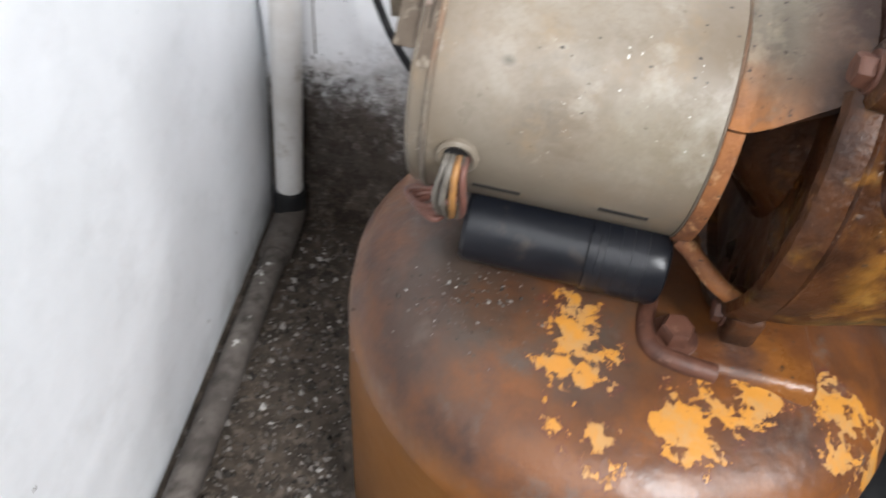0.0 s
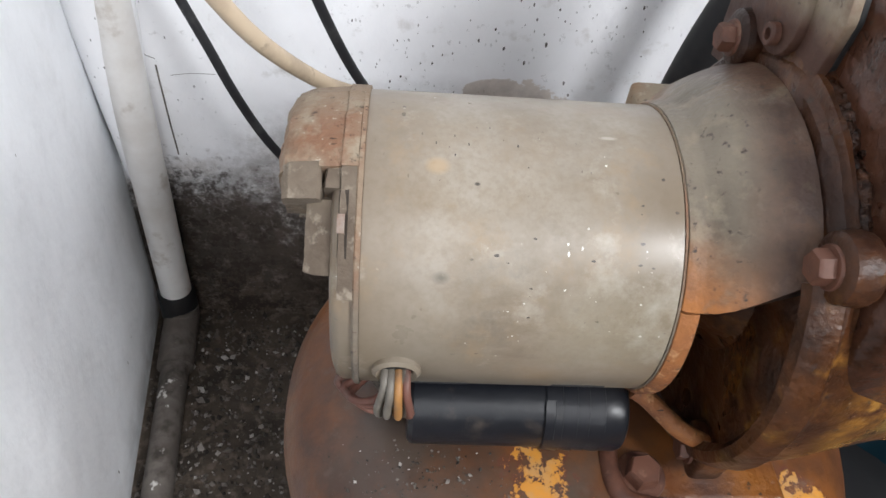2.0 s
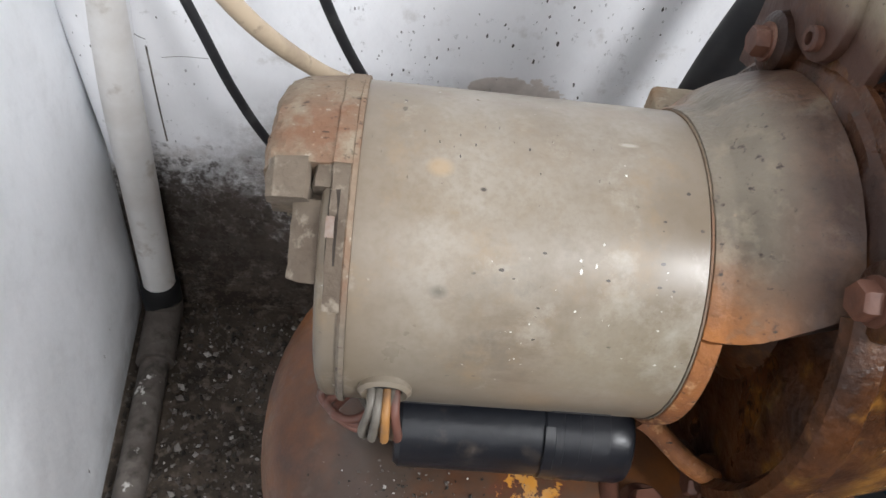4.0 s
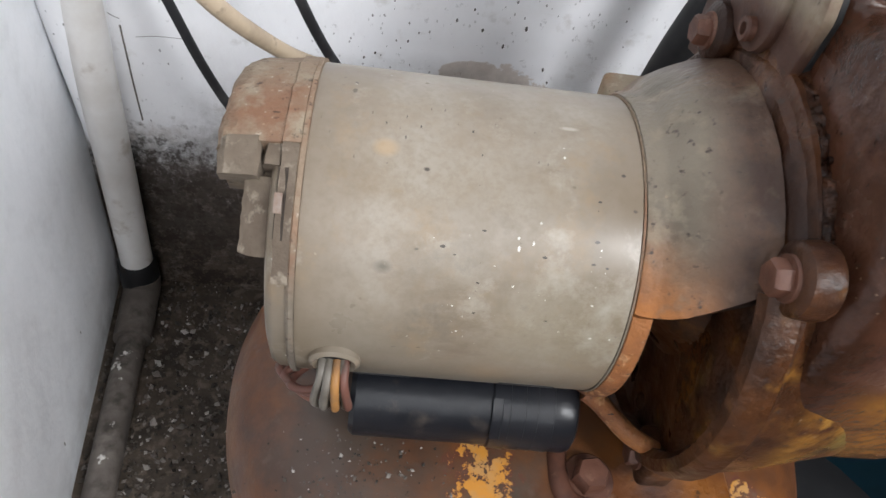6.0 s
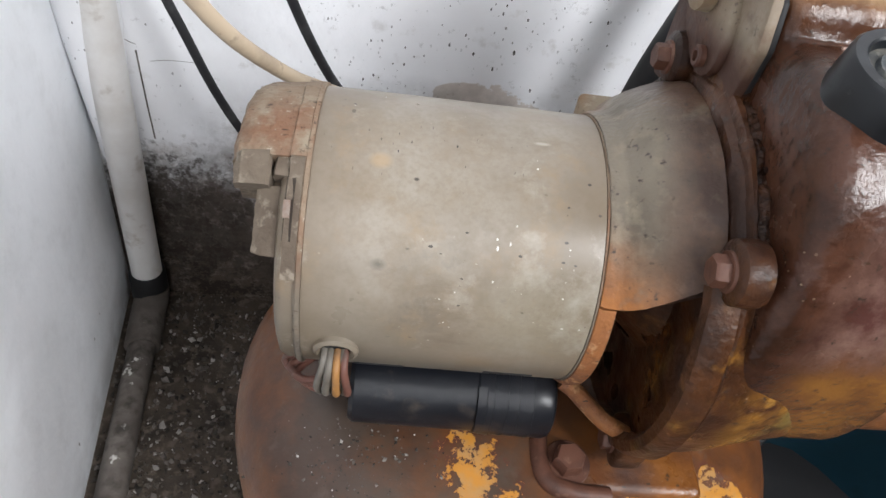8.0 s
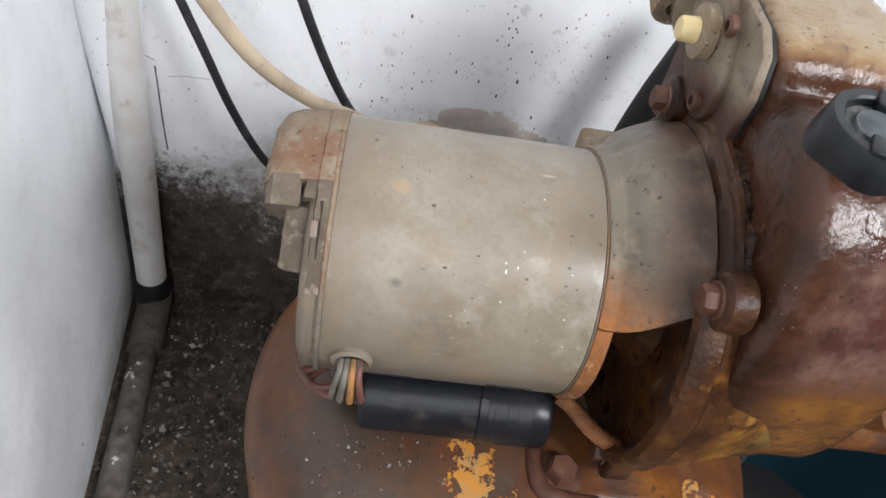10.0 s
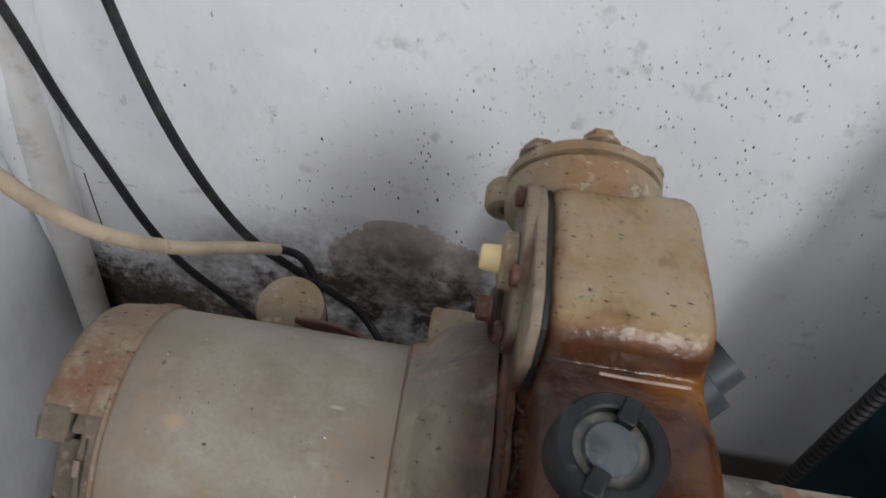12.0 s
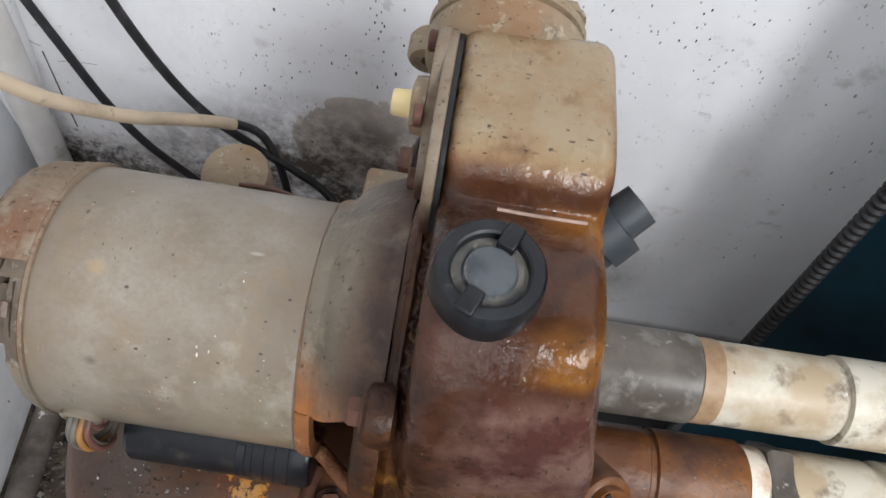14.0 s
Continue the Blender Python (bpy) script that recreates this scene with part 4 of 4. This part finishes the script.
for elev, x, r in ((43.5, 0.1135, 0.0950), (123, 0.1135, 0.0910)):
    a = radians(elev)
    c = Vector((0, -r * math.cos(a), r * math.sin(a)))
    part("lug", lathe([(0, 0), (0, 0.0098), (0.0015, 0.0118), (0.008, 0.0126), (0.0110, 0.0118), (0.0125, 0.008), (0.0125, 0)], 28, m=Matrix.Translation(c + Vector((x, 0, 0)))), CASING, casing, "rusty bolt lug")
    part("web", box((x + 0.004, -r, -0.0085), (0.128, -r + 0.020, 0.0085), 0.004, pose(0, 0, 0, -elev, 0, 0)), CASING, casing, "rusty web")
    part("bolt", hexagon(c + Vector((x, 0, 0)), (-1, 0, 0), 0.0105, 0.0065, 0.0076, 12), RUSTY_BOLT, casing, "rusty hex bolt")
part("plug", lathe([(0, 0), (0, 0.0062), (0.011, 0.0056), (0.012, 0.0048), (0.012, 0)], 20, m=aim((0.1150, 0.0455, 0.1150), (-1, 0, 0))), BRASS, casing, "pale yellow plug")
part("boss", lathe([(0, 0), (0, 0.0125), (0.005, 0.012), (0.006, 0.009), (0.006, 0)], 28, m=aim((0.1170, 0.0455, 0.1150), (-1, 0, 0))), BEIGE_CAST, casing, "beige boss")

# round flange at the back of the head
fl, fw = Vector((0.1465, 0.080, 0.1125)), Vector((0, 0.966, 0.26))
fm = aim(fl, fw)
port = part("outlet_flange", lathe([(-0.03, 0), (-0.03, 0.020), (-0.004, 0.021), (-0.002, 0.0325), (0.0, 0.0345), (0.0095, 0.0352), (0.0105, 0.0345), (0.0108, 0.0322), (0.0130, 0.0322), (0.0133, 0.0348), (0.0170, 0.0352), (0.0190, 0.0335), (0.0200, 0.0)], 56, m=fm), BEIGE_CAST, pump, "dusty round bolted flange")
for k in range(6):
    a = radians(90 + 60 * k)
    p = fl + fw * 0.0200 + (Vector((1, 0, 0)) * math.cos(a) + Vector((0, -0.26, 0.966)) * math.sin(a)) * 0.0270
    part("bolt", hexagon(p, fw, 0.0125, 0.0060, 0.009), BEIGE_CAST, port, "dusty hex bolt")
part("ear", lathe([(0, 0.004), (0, 0.0095), (0.002, 0.0108), (0.011, 0.0108), (0.013, 0.0095), (0.013, 0.004)], 28, m=aim((0.114, 0.086, 0.104), fw), close=True), BEIGE_CAST, port, "dusty flange ear")

# base bolted to the tank
foot = part("foot", extrude_profile([(-0.082, -0.098), (-0.078, -0.086), (0.08, -0.086), (0.09, -0.098)], 0.080, 0.165, 0.004), RUST, pump, "rusty foot plate")
part("lip", tube([(0.084, -0.045, -0.086), (0.082, -0.062, -0.086), (0.086, -0.076, -0.086), (0.099, -0.081, -0.086), (0.116, -0.081, -0.088)], 0.0048, 14), RUSTY_BOLT, foot, "wet rusty raised edge")
part("bolt", hexagon((0.096, -0.066, -0.086), (0, -0.1, 1), 0.014, 0.010, 0.012, 10), RUSTY_BOLT, foot, "rusty hex bolt")
part("slotted_plug", lathe([(-0.030, 0), (-0.030, 0.0145), (0.0, 0.0140), (0.006, 0.0130), (0.0065, 0.0098), (0.010, 0.0092), (0.0105, 0)], 28, m=aim((0.2160, -0.0700, 0.0150), (0.40, -0.66, 0.63))), RUST, casing, "slotted drain plug")
part("slot", box((0.0100, -0.0012, -0.0085), (0.0110, 0.0012, 0.0085), 0, aim((0.2160, -0.0700, 0.0150), (0.40, -0.66, 0.63)) @ pose(0, 0, 0, 5, 0, 0)), DARK, casing, "dark slot")

# ---- run capacitor lying under the motor ----
capacitor = empty("capacitor", aim((-0.0120, 0.259, 0.3105), (1, 0.01, 0.02)) @ Matrix.Scale(1.08, 4), "black cylindrical capacitor wrapped in tape, lying on the tank", "capacitor")
part("can", lathe([(0, 0), (0, 0.0165), (0.002, 0.0182), (0.060, 0.0182), (0.060, 0)], 40), TAPE, capacitor)
part("torn_tape", lathe([(0.0550, 0.0190), (0.0553, 0.0197), (0.0592, 0.0196), (0.0596, 0.0190)], 6, 10, 62, close=True), TAPE, capacitor, "torn end of tape")
part("tape_wrap", lathe([(0.055, 0.0180), (0.056, 0.0190), (0.0625, 0.0194), (0.0627, 0.0189), (0.0685, 0.0193), (0.0687, 0.0188), (0.0735, 0.0192), (0.0737, 0.0187), (0.080, 0.0193), (0.0802, 0.0188), (0.087, 0.0191), (0.0895, 0.0182), (0.0905, 0.0165), (0.0905, 0.012), (0.0895, 0)], 40), TAPE, capacitor, "glossy black tape")

# ---- pipes leaving the pump ----
upper = empty("discharge_pipe", aim((0.195, 0.304, 0.381), (1, 0.03, 0.015)), "cream plastic pipe in a grimy grey socket", "pipe")
part("nipple", lathe([(0, 0), (0, 0.020), (0.012, 0.020), (0.012, 0)], 32), THREAD, upper, "thread wrapped in white tape")
part("socket", lathe([(0.010, 0), (0.010, 0.0222), (0.012, 0.0228), (0.070, 0.0225), (0.0715, 0.021), (0.0715, 0)], 40), GREY_SOCKET, upper, "grimy grey socket")
part("ring", lathe([(0.0712, 0.020), (0.0712, 0.0216), (0.079, 0.0217), (0.0815, 0.0214), (0.0815, 0.020)], 40, close=True), BROWN_GLUE, upper, "band of brown sealant")
part("pipe", lathe([(0.07, 0), (0.07, 0.0212), (0.1405, 0.0210), (0.1410, 0.0195), (0.1432, 0.0195), (0.1436, 0.0226), (0.215, 0.0228), (0.215, 0.0200), (0.6, 0.0200), (0.6, 0)], 40), CREAM_PVC, upper)
lower = empty("suction_pipe", aim((0.200, 0.264, 0.347), (1, 0.03, 0.015)), "rusty iron fitting with a cream plastic pipe", "pipe")
part("iron_fitting", lathe([(0, 0), (0, 0.0232), (0.050, 0.0235), (0.0510, 0.0222), (0.0535, 0.0222), (0.0545, 0.0238), (0.098, 0.0238), (0.100, 0.0225), (0.100, 0)], 40), RUST, lower, "rusty iron fitting")
part("thread", lathe([(0.099, 0), (0.099, 0.0222), (0.111, 0.0218), (0.111, 0)], 32), THREAD, lower, "white thread tape")
part("hex_nut", lathe([(0.110, 0), (0.110, 0.0250), (0.112, 0.0268), (0.121, 0.0268), (0.123, 0.0250), (0.123, 0)], 6), GREY_SOCKET, lower, "grey hex nut")
part("pipe", lathe([(0.12, 0), (0.12, 0.0230), (0.165, 0.0228), (0.166, 0.0205), (0.172, 0.0205), (0.173, 0.0235), (0.5, 0.0235), (0.5, 0.0200), (0.5, 0)], 40), CREAM_PVC, lower)

# grey plug on the side of the head
part("side_plug", lathe([(0, 0), (0, 0.0135), (0.010, 0.0135), (0.010, 0.0155), (0.022, 0.0150), (0.0225, 0.0100), (0.034, 0.0095), (0.0345, 0)], 20, m=aim((0.189, 0.012, 0.078), (0.66, 0.42, 0.60))), GREY_PVC, pump, "dark grey plastic plug")

# ---- cables ----
tagged(part("power_cable", tube([(-0.29, 0.52, 0.80), (-0.232, 0.508, 0.56), (-0.192, 0.503, 0.447), (-0.175, 0.502, 0.391), (-0.153, 0.499, 0.338), (-0.134, 0.498, 0.291), (-0.112, 0.499, 0.250), (-0.080, 0.502, 0.211), (-0.045, 0.498, 0.178), (0.0, 0.47, 0.165), (0.05, 0.44, 0.19)], 0.0033), CABLE), "black rubber cable hanging down to the motor", "cable", "black cables")
tagged(part("power_cable", tube([(-0.15, 0.51, 0.80), (-0.128, 0.484, 0.57), (-0.108, 0.473, 0.480), (-0.081, 0.466, 0.405), (-0.051, 0.472, 0.336), (-0.017, 0.486, 0.286), (0.012, 0.494, 0.255), (0.035, 0.498, 0.228), (0.07, 0.48, 0.19), (0.11, 0.44, 0.18)], 0.0032), CABLE), "black rubber cable hanging down to the motor", "cable", "black cables")
tagged(part("supply_cord", tube([(-0.140, 0.315, 0.74), (-0.130, 0.335, 0.60), (-0.124, 0.345, 0.522), (-0.119, 0.362, 0.470), (-0.105, 0.374, 0.435), (-0.090, 0.391, 0.404), (-0.070, 0.421, 0.368), (-0.055, 0.447, 0.344), (-0.041, 0.466, 0.327), (-0.029, 0.481, 0.312)], 0.0044), HOSE), "beige sheathed cord with a black tail, sagging behind the motor", "cord")
part("tail", tube([(-0.034, 0.474, 0.318), (-0.026, 0.485, 0.308), (-0.014, 0.491, 0.296), (-0.005, 0.492, 0.275), (0.002, 0.490, 0.245), (0.008, 0.485, 0.20)], 0.0032, 12), CABLE, bpy.data.objects["supply_cord"], "black inner cable")
tagged(part("standing_hose", tube([(0.135, 0.490, 0.0), (0.147, 0.488, 0.2), (0.160, 0.486, 0.34), (0.170, 0.485, 0.40), (0.179, 0.485, 0.435)], 0.014), DARK), "black rubber hose standing behind the pump", "hose")

# ---- blue tarpaulin at the wall ----
bm = bmesh.new()
cols, rws = 40, 16
grid = [[bm.verts.new((0.387 + 0.022 * i + 0.006 * math.sin(j * 0.5), 0.425 - 0.011 * i + 0.022 * math.sin(i * 0.8 + j * 0.12), 0.05 * j)) for j in range(rws)] for i in range(cols)]
for i in range(cols - 1):
    for j in range(rws - 1):
        bm.faces.new((grid[i][j], grid[i + 1][j], grid[i + 1][j + 1], grid[i][j + 1]))
bmesh.ops.solidify(bm, geom=list(bm.faces), thickness=0.004)
tagged(part("tarpaulin", bm, BLUE), "dark teal plastic sheet hanging beside the wall", "tarpaulin")

rib = [(0.0, 0.0)]
for k in range(70):
    rib += [(0.006 * k, 0.0045), (0.006 * k + 0.002, 0.0062), (0.006 * k + 0.004, 0.0062), (0.006 * k + 0.006, 0.0045)]
rib.append((0.42, 0.0))
tagged(part("ribbed_hose", lathe(rib, 14, m=aim((0.385, 0.421, 0.02), (-0.02, 0.02, 1))), DARK), "black ribbed plastic hose standing beside the sheet", "hose")

# ---- dirt: grit on the floor and crumbs on the tank ----


def scatter(name, count, place, sizes, material, label, category):
    verts, faces = [], []
    for _ in range(count):
        c = place()
        r = random.uniform(*sizes) * (0.6 + 0.8 * random.random() ** 3)
        turn = Euler([random.uniform(0, 6.28) for _ in range(3)]).to_matrix()
        b = len(verts)
        for q in ((1, 0, 0), (-1, 0, 0), (0, 1, 0), (0, -1, 0), (0, 0, 0.6), (0, 0, -0.6)):
            q = turn @ Vector([k * random.uniform(0.65, 1.25) for k in q])
            verts.append(tuple(c + q * r))
        faces += [tuple(b + k for k in f) for f in ((0, 2, 4), (2, 1, 4), (1, 3, 4), (3, 0, 4), (2, 0, 5), (1, 2, 5), (3, 1, 5), (0, 3, 5))]
    me = bpy.data.meshes.new(name)
    me.from_pydata(verts, [], faces)
    me.materials.append(material)
    return tagged(new(name, me), label, category, kind="stuff")


def grit_paint():
    m, nodes, links, b = shader("mixed_grit_stones", 0.9, 0, 0.3)
    g = nodes.new("ShaderNodeNewGeometry")
    ramp = nodes.new("ShaderNodeValToRGB")
    ramp.color_ramp.elements[0].color, ramp.color_ramp.elements[1].color = (0.03, 0.026, 0.022, 1), (0.45, 0.43, 0.40, 1)
    e = ramp.color_ramp.elements.new(0.6)
    e.color = (0.10, 0.085, 0.072, 1)
    e = ramp.color_ramp.elements.new(0.88)
    e.color = (0.17, 0.15, 0.135, 1)
    links.new(g.outputs["Random Per Island"], ramp.inputs[0])
    links.new(ramp.outputs[0], b.inputs["Base Color"])
    return m


STONES = grit_paint()


def on_floor():
    while True:
        x, y = random.uniform(-0.25, 0.02), random.uniform(0.0, 0.540)
        if x > -0.2525 + 0.142 * (0.5425 - y) + 0.004 and math.hypot(x - 0.081, y - 0.3) > 0.158:
            return Vector((x, y, random.uniform(0, 0.002)))


def on_tank():
    x, y = random.gauss(-0.005, 0.022), random.gauss(0.232, 0.012)
    r = math.hypot(x - 0.081, y - 0.3)
    z = np.interp(r, [0, 0.06, 0.10, 0.128, 0.146, 0.155], [0.293, 0.291, 0.285, 0.277, 0.265, 0.250])
    return Vector((x, y, float(z) + 0.0004))


scatter("floor_grit", 4600, on_floor, (0.0008, 0.0042), STONES, "grey grit and plaster crumbs on the floor", "grit")
scatter("tank_crumbs", 260, on_tank, (0.0005, 0.0013), STONES, "pale crumbs lying on the rusty tank", "crumbs")

# ---- flat black sheet on the floor beside the tank ----
bm = box((0.245, -0.10, 0.0), (0.70, 0.50, 0.006), 0.002)
tagged(part("black_sheet", bm, DARK), "flat black sheet on the floor beside the tank", "mat")
